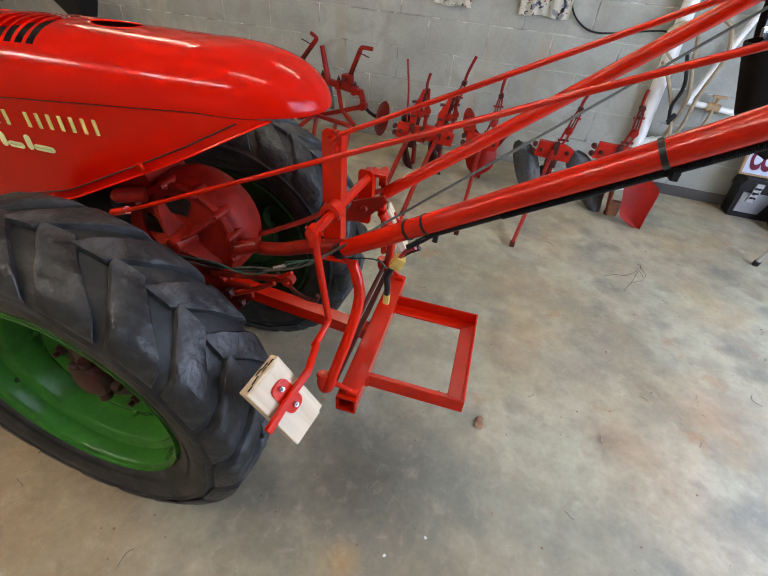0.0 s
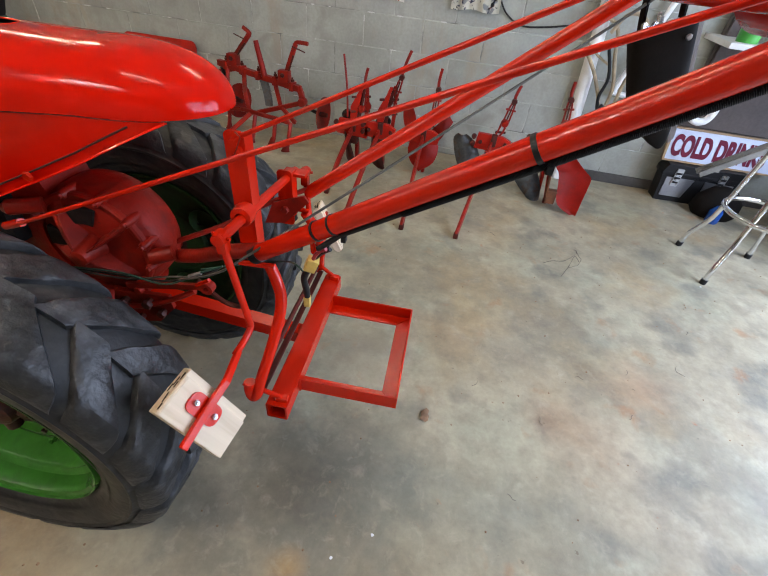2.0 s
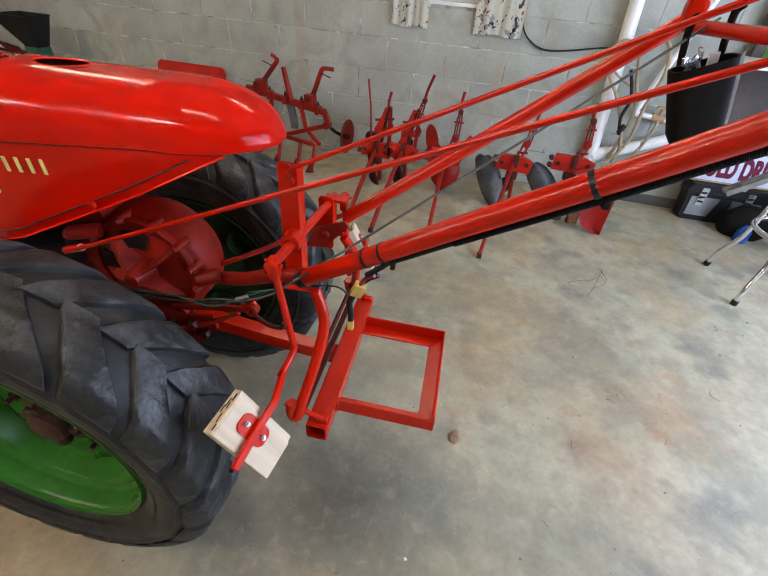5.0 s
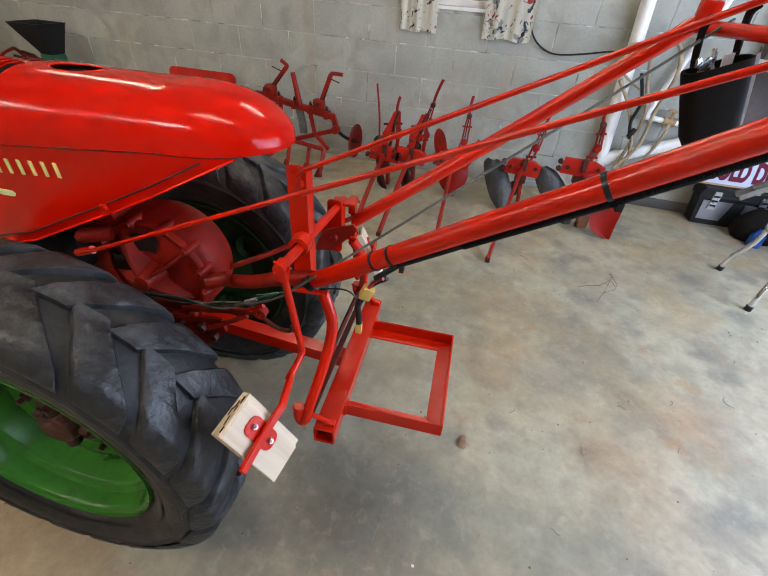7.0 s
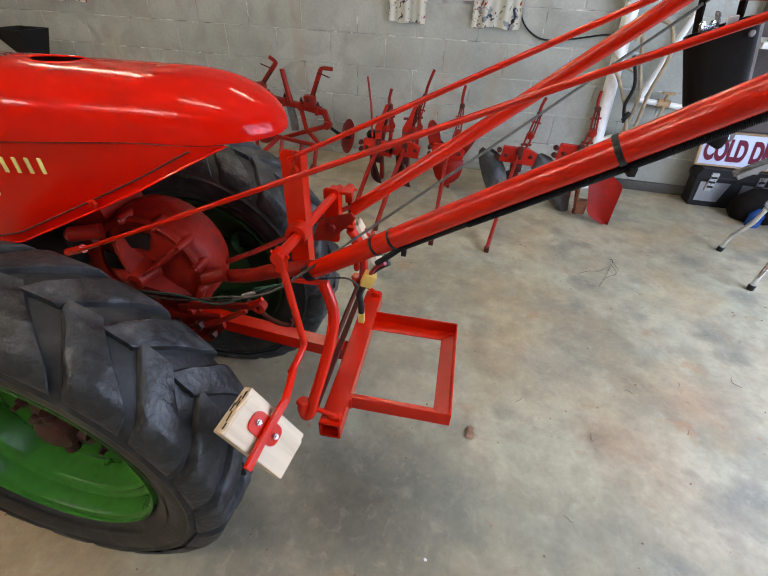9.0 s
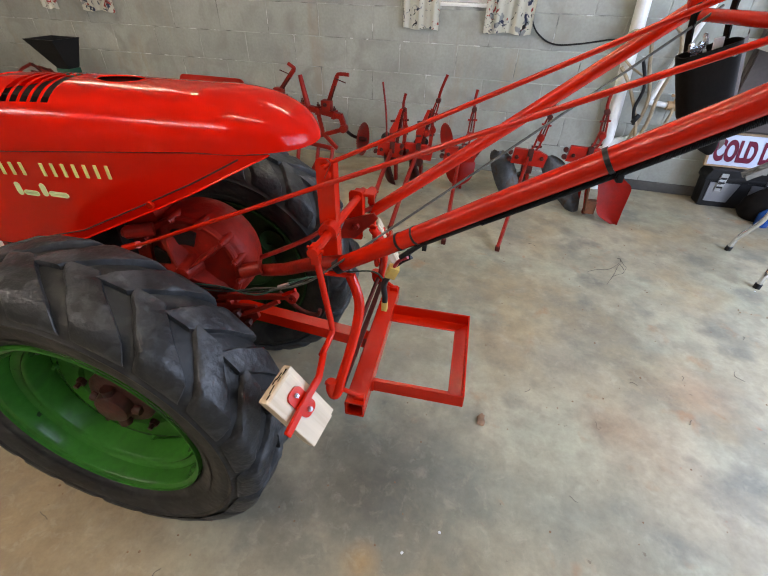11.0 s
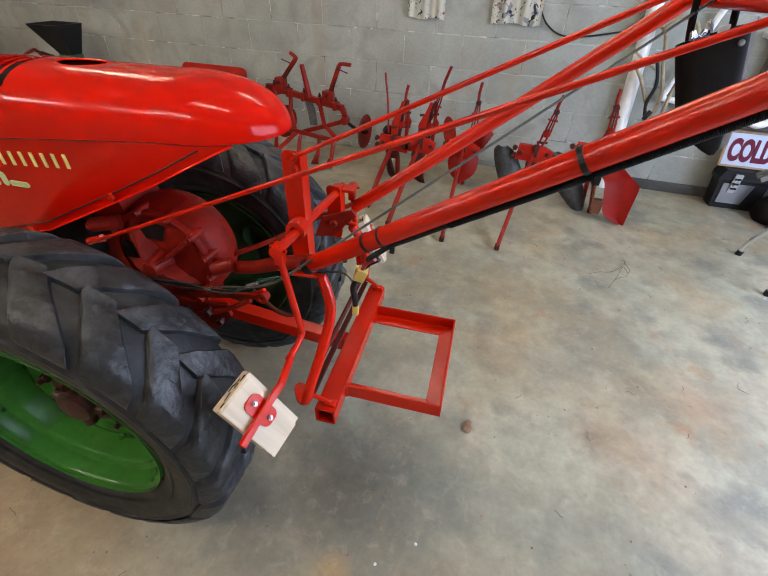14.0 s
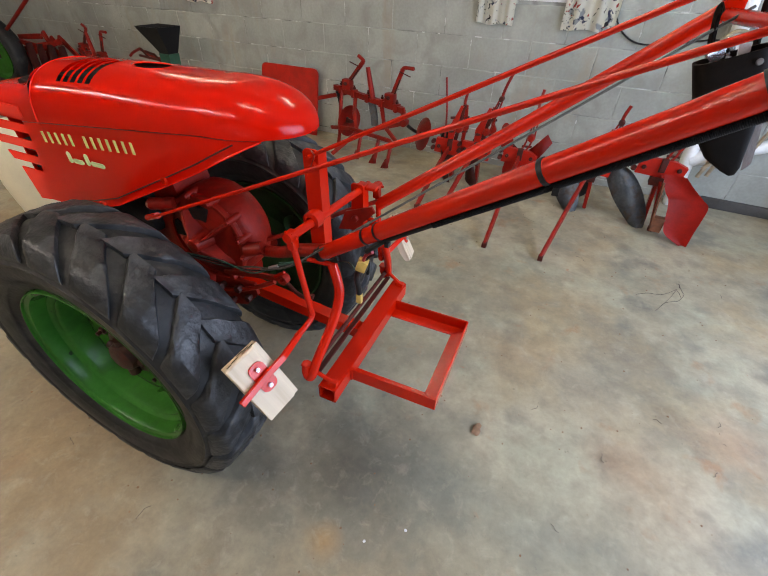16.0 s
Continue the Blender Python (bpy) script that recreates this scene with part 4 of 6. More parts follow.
shift = part("shift_bracket", slab([(-0.53, 0.545), (-0.40, 0.555), (-0.395, 0.520), (-0.44, 0.470), (-0.50, 0.455), (-0.545, 0.50)], -0.098, -0.088, 0.002), cast_red, case, "dull red bracket below the gear case")
for x, z, r, y0 in ((-0.505, 0.525, 0.014, -0.122), (-0.445, 0.535, 0.012, -0.118), (-0.420, 0.508, 0.010, -0.114), (-0.480, 0.480, 0.012, -0.116)):
    part("bracket_bolt", join(sweep([(x, y0, z), (x, -0.090, z)], r * 0.6, 12), bolt((x, y0 + 0.008, z), (0, -1, 0), r, 0.010)), dark_red, shift)
part("shift_rod", sweep(smooth_path([(-0.60, -0.105, 0.520), (-0.50, -0.112, 0.515), (-0.41, -0.100, 0.540), (-0.34, -0.085, 0.575)], 6), 0.0065, 10), cast_red, shift)

# drawbar, cross tube and tray of angle iron
part("drawbar", sweep([(-0.62, 0, 0.466), (-0.137, 0, 0.408)], 0.0245, 4, twist=math.pi / 4, up=(0, 0, 1)), red, tractor, "red square-tube drawbar")


def square_tube(y0, y1, x0, x1, z0, z1, wall):
    """An open-ended square tube along y."""
    bm = bmesh.new()
    loops = []
    for y in (y0, y1):
        for g in (0, wall):
            loops.append([bm.verts.new((x, y, z)) for x, z in ((x0 + g, z0 + g), (x1 - g, z0 + g), (x1 - g, z1 - g), (x0 + g, z1 - g))])
    a, ai, b, bi = loops
    for k in range(4):
        j = (k + 1) % 4
        for q in ((a[k], a[j], b[j], b[k]), (ai[k], bi[k], bi[j], ai[j]), (a[k], ai[k], ai[j], a[j]), (b[k], b[j], bi[j], bi[k])):
            bm.faces.new(q)
    bmesh.ops.bevel(bm, geom=[e for e in bm.edges if abs(e.verts[0].co.y - e.verts[1].co.y) > 0.1], offset=0.003, segments=2, affect="EDGES")
    return bm


part("cross_tube", square_tube(-0.230, 0.230, -0.136, -0.090, 0.384, 0.430, 0.004), red, tractor, "red square steel tube across the rear")
tray = new("tray_frame")
tray.parent = tractor
tagged(tray, "open red tray welded from angle iron")


def angle_iron(p, q, inward, leg=0.038, t=0.0045):
    """An angle with an upright leg outside and a flat leg at its foot turned inward; p to q along the outer top edge."""
    p, q, i = Vector(p), Vector(q), Vector(inward)
    bm = bmesh.new()
    rings = []
    for e, cut in ((p, 1), (q, -1)):
        along = (q - p).normalized() * cut
        sec = ((0, 0), (t, 0), (t, -leg + t), (leg, -leg + t), (leg, -leg), (0, -leg))
        rings.append([bm.verts.new(e + i * a + along * a + Vector((0, 0, b))) for a, b in sec])
    a, b = rings
    for k in range(6):
        bm.faces.new((a[k], a[(k + 1) % 6], b[(k + 1) % 6], b[k]))
    bm.faces.new(a[::-1])
    bm.faces.new(b)
    bmesh.ops.bevel(bm, geom=bm.edges, offset=0.0009, segments=1, affect="EDGES")
    return bm


TX, TY, TZ = 0.136, 0.150, 0.424
part("angle_iron", angle_iron((-0.128, -TY, TZ), (TX, -TY, TZ), (0, 1, 0)), red, tray)
part("angle_iron", angle_iron((TX, -TY, TZ), (TX, TY, TZ), (-1, 0, 0)), red, tray)
part("angle_iron", angle_iron((TX, TY, TZ), (-0.128, TY, TZ), (0, -1, 0)), red, tray)
for s in (-1, 1):
    part("weld_bead", sweep(smooth_path([(TX - 0.006, s * (TY - 0.006), TZ - 0.034), (TX - 0.022, s * (TY - 0.021), TZ - 0.0325), (TX - 0.038, s * (TY - 0.038), TZ - 0.034)], 5), 0.0022, 6), red, tray)
    part("weld_bead", sweep(smooth_path([(-0.089, s * TY, TZ - 0.002), (-0.088, s * TY, TZ - 0.02), (-0.089, s * TY, TZ - 0.037)], 5), 0.004, 6), red, tray)

# upright brackets and the cross shaft
bracket = part("upright_bracket", join(slab(rounded(-0.224, -0.188, 0.690, 0.936, 0.010), -0.068, -0.063), box(-0.1925, -0.188, -0.063, -0.036, 0.70, 0.930, 0.001)), red, tractor, "red upright plate bracket")
for x, z in ((-0.207, 0.917), (-0.201, 0.905)):
    part("cotter", moved(lathe([(0.0, -0.009), (0.008, -0.008), (0.009, 0.0)], 14), pose(x, -0.068, z)), red, bracket)
part("cotter_pin", sweep(smooth_path([(-0.199, -0.074, 0.937), (-0.192, -0.078, 0.934), (-0.191, -0.077, 0.928), (-0.204, -0.076, 0.900)], 5), 0.0014, 6), cast_red, bracket)
bracket2 = part("upright_bracket", join(slab(rounded(-0.212, -0.178, 0.660, 0.795, 0.008), 0.108, 0.113), box(-0.205, -0.150, 0.118, 0.150, 0.778, 0.786, 0.002), box(-0.182, -0.178, 0.113, 0.14, 0.68, 0.79, 0.001)), red, tractor, "short red upright plate bracket")
part("gusset_plate", slab([(-0.238, 0.672), (-0.19, 0.680), (-0.132, 0.742), (-0.142, 0.756), (-0.215, 0.728)], 0.080, 0.086, 0.001), cast_red, tractor)
part("gusset_bolt", bolt((-0.186, 0.080, 0.716), (0, -1, 0), 0.009, 0.008), cast_red, bracket2)
part("cross_shaft", sweep([(-0.195, -0.178, 0.800), (-0.190, 0.165, 0.772)], 0.0095, 14), red, tractor)
part("shaft_collar", moved(lathe([(0.0095, -0.018), (0.019, -0.016), (0.021, 0.0), (0.018, 0.012), (0.0095, 0.014)], 20), pose(-0.195, -0.090, 0.797)), red, tractor)


def brake_pedal(s, dx=0.0, dz=0.0):
    """A bent rod from the shaft's end to a slanting pine block with a bolted red clamp."""
    pd = new("brake_pedal")
    pd.parent = tractor
    pd.matrix_local = pose(dx, 0, dz)
    tagged(pd, "bent red rod carrying a pale pine brake block")
    y = lambda v: v * s  # noqa: E731
    part("clevis", join(moved(lathe([(0, -0.013), (0.011, -0.012), (0.0128, 0.0), (0.011, 0.012), (0, 0.013)], 16), pose(-0.196, y(0.178), 0.800)), box(-0.204, -0.186, min(y(0.165), y(0.185)), max(y(0.165), y(0.185)), 0.770, 0.812, 0.004)), red, pd)
    part("cross_pin", sweep([(-0.212, y(0.172), 0.803), (-0.178, y(0.180), 0.801)], 0.0032, 8), red, pd)
    rod = [(-0.196, y(0.178), 0.800), (-0.187, y(0.171), 0.70), (-0.178, y(0.165), 0.605), (-0.177, y(0.166), 0.585), (-0.180, y(0.185), 0.572), (-0.183, y(0.225), 0.568)]
    part("pedal_rod", sweep(smooth_path(rod, 6), 0.0070, 12), red, pd, "bent red steel rod")
    L, T, R_, B = (Vector((a, y(b), c)) for a, b, c in ((-0.225, 0.392, 0.6120), (-0.197, 0.315, 0.636), (-0.134, 0.304, 0.502), (-0.145, 0.395, 0.488)))
    u, v = ((T - L) + (R_ - B)).normalized(), ((R_ - T) + (B - L)).normalized()
    nrm = u.cross(v) * (1 if u.cross(v).x > 0 else -1)
    c = (L + T + R_ + B) / 4
    v = (v - u * u.dot(v)).normalized()
    nrm = nrm.normalized()
    m = Matrix((u, v, nrm)).transposed().to_4x4()
    m.translation = c
    hw, hl = 0.041, 0.074
    blk = bmesh.new()
    prof = [(-hl, -0.004), (-hl, -0.026), (hl - 0.03, -0.026), (hl - 0.008, -0.022), (hl, -0.016), (hl, 0.0), (hl - 0.004, 0.0), (-hl + 0.004, 0.0)]
    cols = []
    side = 1 if u.y * s < 0 else -1
    for e, drop in ((-hw, 0.0), (0.68 * hw, 0.0), (0.71 * hw, 0.0040), (hw, 0.0050)):
        cols.append([blk.verts.new((side * e, q, w - (drop if w > -0.004 else 0))) for q, w in prof])
    for a, b in zip(cols, cols[1:]):
        for k in range(len(a)):
            blk.faces.new((a[k], b[k], b[(k + 1) % len(a)], a[(k + 1) % len(a)]))
    blk.faces.new(cols[0])
    blk.faces.new(cols[-1][::-1])
    bmesh.ops.recalc_face_normals(blk, faces=blk.faces)
    bmesh.ops.bevel(blk, geom=[e for e in blk.edges if e.calc_face_angle(0) > 0.5], offset=0.0010, segments=2, affect="EDGES")
    wb = part("pine_block", blk, wood, pd, "pale bare pine block")
    wb.matrix_local = m
    rnd_bark = random.Random(31)
    for k in range(7):
        e = -hl + 0.006 + k * 0.004
        x0 = -hw + 0.006 + 0.068 * rnd_bark.random() * 0.85
        part("bark_mark", moved(box(x0, x0 + 0.010 + 0.010 * rnd_bark.random(), -0.0006, 0.0006, -0.0013, 0.0013 + 0.002 * rnd_bark.random(), 0.0002, 1), pose(0, -hl, -0.007 - 0.0032 * (k % 5), 0, 4 * (k % 3), 0)), near_black, wb, "dark scrap of bark")
    cl = part("clamp_plate", moved(slab(rounded(-0.018, 0.018, -0.034, 0.034, 0.013), 0.0, 0.004), m @ pose(0.004, -0.012, 0, 90, 0, 0)), red, pd)
    for by in (-0.033, 0.011):
        part("clamp_bolt", moved(bolt((0.004, by, 0.004), (0, 0, 1), 0.0056, 0.005, 0.003), m), steel, cl, "bright zinc bolt head")
    su = 1 if u.y * s < 0 else -1
    arm = [Vector((-0.181, y(0.215), 0.569)), m @ Vector((su * 0.058, -0.014, 0.010)), m @ Vector((su * 0.020, -0.012, 0.009)), m @ Vector((-su * 0.020, -0.009, 0.009)), m @ Vector((-su * 0.062, -0.006, 0.011))]
    part("clamp_arm", strap(arm, 0.0145, 0.009, tuple(nrm)), red, pd)


brake_pedal(-1)
brake_pedal(1, 0.025, -0.035)

# curved lift hooks, their pins and the links between them
for s in (-1, 1):
    hook = part("lift_hook", sweep(smooth_path([(-0.150, s * 0.105, 0.700), (-0.136, s * 0.113, 0.672), (-0.126, s * 0.122, 0.640), (-0.126, s * 0.140, 0.600), (-0.134, s * 0.175, 0.545), (-0.146, s * 0.212, 0.488), (-0.152, s * 0.226, 0.456), (-0.162, s * 0.227, 0.445), (-0.168, s * 0.225, 0.462), (-0.166, s * 0.222, 0.485)], 6), 0.0115, 14), red, tractor, "curved red lift hook")
    part("hook_pin", sweep([(-0.205, s * 0.118, 0.706), (-0.140, s * 0.108, 0.702)], 0.0058, 10), red, hook)
    part("cross_bolt", sweep([(-0.180, s * 0.224, 0.480), (-0.102, s * 0.212, 0.437)], 0.0055, 10), red, hook)
    part("bolt_ear", box(-0.118, -0.092, s * 0.212 - 0.008, s * 0.212 + 0.008, 0.428, 0.443, 0.003), red, hook)
part("link_rod", sweep([(-0.160, -0.222, 0.462), (-0.158, 0.222, 0.462)], 0.0060, 10), dark_red, tractor, "dark steel rod between the lift hooks")
part("link_strap", strap([(-0.148, -0.215, 0.448), (-0.146, 0.215, 0.448)], 0.014, 0.004, (0, 0, 1)), dark_red, tractor)

# handlebars
NEAR = [(-0.166, -0.112, 0.731), (-0.03, -0.160, 0.838), (0.10, -0.192, 0.934), (0.235, -0.228, 1.033), (0.385, -0.262, 1.142), (0.515, -0.291, 1.237)]
FAR = [(-0.160, 0.160, 0.722), (0.10, 0.213, 0.914), (0.25, 0.245, 1.026), (0.445, 0.270, 1.178)]
bars = part("handlebar", sweep(smooth_path(NEAR, 8), 0.0162, 24), red, tractor, "red painted tubular handlebar")
part("handlebar", sweep(smooth_path(FAR, 8), 0.0150, 24), red, tractor, "red painted tubular handlebar")
d = (Vector(NEAR[4]) - Vector(NEAR[3])).normalized()
# black ring paints in the dark gap at the tube's lower end
part("tube_collar", sweep([Vector(NEAR[0]) - d * 0.012, Vector(NEAR[0]) + d * 0.006], 0.0182, 20), black, bars)
part("cross_bar", sweep([(0.440, 0.270, 1.168), (0.462, 0.10, 1.172), (0.468, -0.05, 1.176), (0.46, -0.262, 1.19)], 0.0108, 18), red, tractor, "red cross bar between the handlebars")
part("end_lug", box(0.428, 0.462, 0.250, 0.276, 1.170, 1.208, 0.006), red, tractor)
for base in ((NEAR[1], -0.010), (NEAR[1], 0.026), (NEAR[3], 0.0), (NEAR[4], 0.012)):
    dd = (Vector(NEAR[3]) - Vector(NEAR[1])).normalized()
    c = Vector(base[0]) + dd * base[1]
    w = 0.0022 if base[0] is NEAR[1] else 0.0032
    tie = part("cable_tie", sweep([c - dd * w, c + dd * w], 0.0175, 24), black, bars, "black plastic cable tie")
    dn = (Vector((0, 0, -1)) + dd * dd.z).normalized()
    part("tie_head", moved(box(-0.004, 0.004, -0.006, 0.006, -0.005, 0.005, 0.001), Matrix.Translation(c + dn * 0.026 + dd * 0.004)), black, tie)

# rods and cables along the handlebars
part("control_rod", sweep([(-0.206, -0.073, 0.918), (-0.19, -0.074, 0.932), (0.43, -0.137, 1.256)], 0.0040, 12), red, tractor, "slim red control rod")
clutch = part("clutch_rod", sweep(smooth_path([(-0.665, -0.122, 0.704), (-0.60, -0.138, 0.735), (-0.2, -0.172, 0.918), (0.44, -0.236, 1.214)], 6), 0.0042, 12), red, tractor, "long slim red clutch rod")
part("rod_yoke", sweep([(-0.692, -0.120, 0.694), (-0.640, -0.128, 0.716)], 0.0085, 12), red, clutch)
part("throttle_cable", sweep(smooth_path([(-0.33, -0.135, 0.648), (-0.24, -0.146, 0.692), (-0.165, -0.134, 0.748), (0.0, -0.051, 0.863), (0.22, 0.064, 1.016), (0.46, 0.19, 1.185)], 8), 0.0024, 8), cable_grey, tractor, "grey sheathed throttle cable")


def under(k, drop):
    a = smooth_path(NEAR, 8)
    return a[min(k, len(a) - 1)] + Vector((0.012, 0, -1)).normalized() * drop


cond = [under(k, 0.0228) for k in range(9, 33)]
cond += [cond[-1] + d * 0.016 * k for k in range(1, 12)]
rough = smooth_path(cond, 12)
run, gone = [rough[0]], 0.0
for p, q in zip(rough, rough[1:]):
    length = (q - p).length
    while gone + length >= 0.0008 * len(run):
        run.append(p.lerp(q, (0.0008 * len(run) - gone) / length))
    gone += length
cut = len(run) // 5
part("conduit", sweep(run[cut:], [0.0068 if k % 2 else 0.0062 for k in range(len(run) - cut)], 12), conduit_black, bars, "black corrugated cable conduit")
part("harness", sweep(smooth_path([(-0.034, -0.170, 0.806), (-0.012, -0.170, 0.826)] + [tuple(q) for q in cond[1:11]], 5), 0.0050, 10), black, bars)
plug = part("plug_connector", moved(box(-0.010, 0.010, -0.008, 0.008, -0.014, 0.014, 0.002), pose(-0.050, -0.156, 0.762, 10, 20, 15)), yellow, tractor, "yellow plastic two-pole plug")
part("lead", sweep(smooth_path([(-0.046, -0.158, 0.775), (-0.036, -0.165, 0.795), (-0.020, -0.172, 0.810)], 5), 0.0036, 8), cable_red, plug)
part("lead", sweep(smooth_path([(-0.043, -0.153, 0.775), (-0.030, -0.160, 0.792), (-0.014, -0.168, 0.808)], 5), 0.0036, 8), black, plug)
part("lead_sleeve", sweep(smooth_path([(-0.056, -0.152, 0.750), (-0.068, -0.146, 0.720), (-0.066, -0.142, 0.690), (-0.066, -0.140, 0.672)], 6), 0.0062, 10), black, plug)
part("lead_tip", moved(box(-0.006, 0.006, -0.005, 0.005, -0.012, 0.012, 0.0015), pose(-0.066, -0.140, 0.660)), yellow, plug)
part("green_lead", sweep(smooth_path([(-0.066, -0.146, 0.728), (-0.085, -0.135, 0.738), (-0.12, -0.11, 0.72), (-0.20, -0.10, 0.690), (-0.29, -0.115, 0.668)], 6), 0.0018, 6), cable_green, plug)
for k, (dy, dz, mt) in enumerate(((0.0, 0.0, black), (0.004, -0.008, cable_grey), (-0.003, 0.006, cable_green))):
    part("wire", sweep(smooth_path([(-0.60, -0.11 + dy, 0.60 + dz), (-0.47, -0.118 + dy, 0.615 + dz * 1.5), (-0.37, -0.125 + dy, 0.628 - dz), (-0.29, -0.122 + dy, 0.660 + dz), (-0.24, -0.12, 0.690)], 6), 0.0021, 7), mt, tractor)
part("wire_splice", sweep([(-0.312, -0.126, 0.654), (-0.285, -0.126, 0.668)], 0.0038, 8), steel, tractor)
part("crank_rod", sweep(smooth_path([(-0.36, -0.04, 0.565), (-0.30, -0.055, 0.530), (-0.255, -0.06, 0.527), (-0.245, -0.06, 0.545)], 5), 0.0055, 8), dark_red, tractor)
part("lever_stub", sweep([(-0.31, -0.115, 0.622), (-0.275, -0.120, 0.648)], 0.004, 8), red, tractor)

# ---- implements along the block wall ----


def patch(a, b, c, d, bulge, n=8, thick=0.006):
    """A curved plate between four corners, bulging along the given vector."""
    a, b, c, d, g = (Vector(q) for q in (a, b, c, d, bulge))
    bm = bmesh.new()
    rows = []
    for i in range(n + 1):
        u = i / n
        row = []
        for j in range(n + 1):
            w = j / n
            p = (a * (1 - u) + b * u) * (1 - w) + (d * (1 - u) + c * u) * w
            row.append(bm.verts.new(p + g * (4 * u * (1 - u)) * (0.4 + 0.6 * math.sin(math.pi * (0.15 + 0.7 * w)))))
        rows.append(row)
    for p, q in zip(rows, rows[1:]):
        for j in range(n):
            bm.faces.new((p[j], p[j + 1], q[j + 1], q[j]))
    bmesh.ops.solidify(bm, geom=bm.faces[:], thickness=thick)
    return bm


def sheet(rows, bow, thick=0.006, n=12):
    """A curved sheet from rows of (x at its two edges, y, z), each row bowed across by bow."""
    bm = bmesh.new()
    path = [smooth_path([(xa, y, z) for xa, xb, y, z in rows], 4), smooth_path([(xb, y, z) for xa, xb, y, z in rows], 4)]
    grid = []
    for a, b in zip(*path):
        grid.append([bm.verts.new(a.lerp(b, k / n) + Vector((0, bow * math.sin(math.pi * k / n), 0))) for k in range(n + 1)])
    for p, q in zip(grid, grid[1:]):
        for k in range(n):
            bm.faces.new((p[k], p[k + 1], q[k + 1], q[k]))
    bmesh.ops.solidify(bm, geom=bm.faces[:], thickness=thick)
    return bm


def lever(parent, base, top, y, grip=None, material=None, w=0.026):
    """An adjusting lever: two slim bars on a sector plate, a yoke with its pin and a bent handle above."""
    m_ = material or tool_red
    b, t = Vector((base[0], y, base[1])), Vector((top[0], y + 0.03, top[1]))
    go = (t - b).normalized()
    across = Vector((go.z, 0, -go.x))
    long_ = (t - b).length
    lv = part("lever", join(strap([b - across * 0.016, b + go * long_ * 0.42 - across * 0.013, b + go * long_ * 0.62 - across * 0.007], 0.010, 0.012, (0, 1, 0)),
                            strap([b + across * 0.018, b + go * long_ * 0.42 + across * 0.014, b + go * long_ * 0.62 + across * 0.007], 0.010, 0.012, (0, 1, 0))), m_, parent)
    part("handle", sweep(smooth_path([b + go * long_ * 0.56, b + go * long_ * 0.72 - across * 0.006, b + go * long_ * 0.88 - across * 0.004, t], 5), 0.0095, 9), m_, lv)
    part("pivot_boss", moved(lathe([(0, -0.030), (0.018, -0.028), (0.024, -0.012), (0.024, 0.012), (0.018, 0.02), (0, 0.022)], 14), Matrix.Translation(b)), m_, lv)
    part("yoke", moved(lathe([(0, -0.020), (0.016, -0.018), (0.018, 0.0), (0.016, 0.018), (0, 0.020)], 12), Matrix.Translation(b + go * long_ * 0.58)), dark_red, lv)
    part("latch", strap([b + go * long_ * 0.12 + Vector((0, -0.014, 0)), b + go * long_ * 0.52 + Vector((0, -0.014, 0))], 0.008, 0.008, (0, 1, 0)), dark_red, lv)
    part("pin", sweep([b + go * long_ * 0.36 - across * 0.030 + Vector((0, -0.012, 0)), b + go * long_ * 0.36 + across * 0.030 + Vector((0, 0.004, 0))], 0.006, 8), m_, lv)
    if grip:
        g = Vector((grip[0], y, grip[1]))
        part("grip_bend", sweep(smooth_path([b.lerp(t, 0.9), t, t.lerp(g, 0.45) + Vector((0, 0, 0.006)), g], 5), 0.010, 8), m_, lv)
        part("grip_tip", sweep([t.lerp(g, 0.7), g + (g - t).normalized() * 0.012], 0.011, 8), black, lv)
        part("latch_rod", sweep([b.lerp(t, 0.95) + Vector((-0.03, 0, -0.01)), b.lerp(t, 0.83) + Vector((0.075, 0, -0.01))], 0.004, 6), dark_red, lv)
    return lv


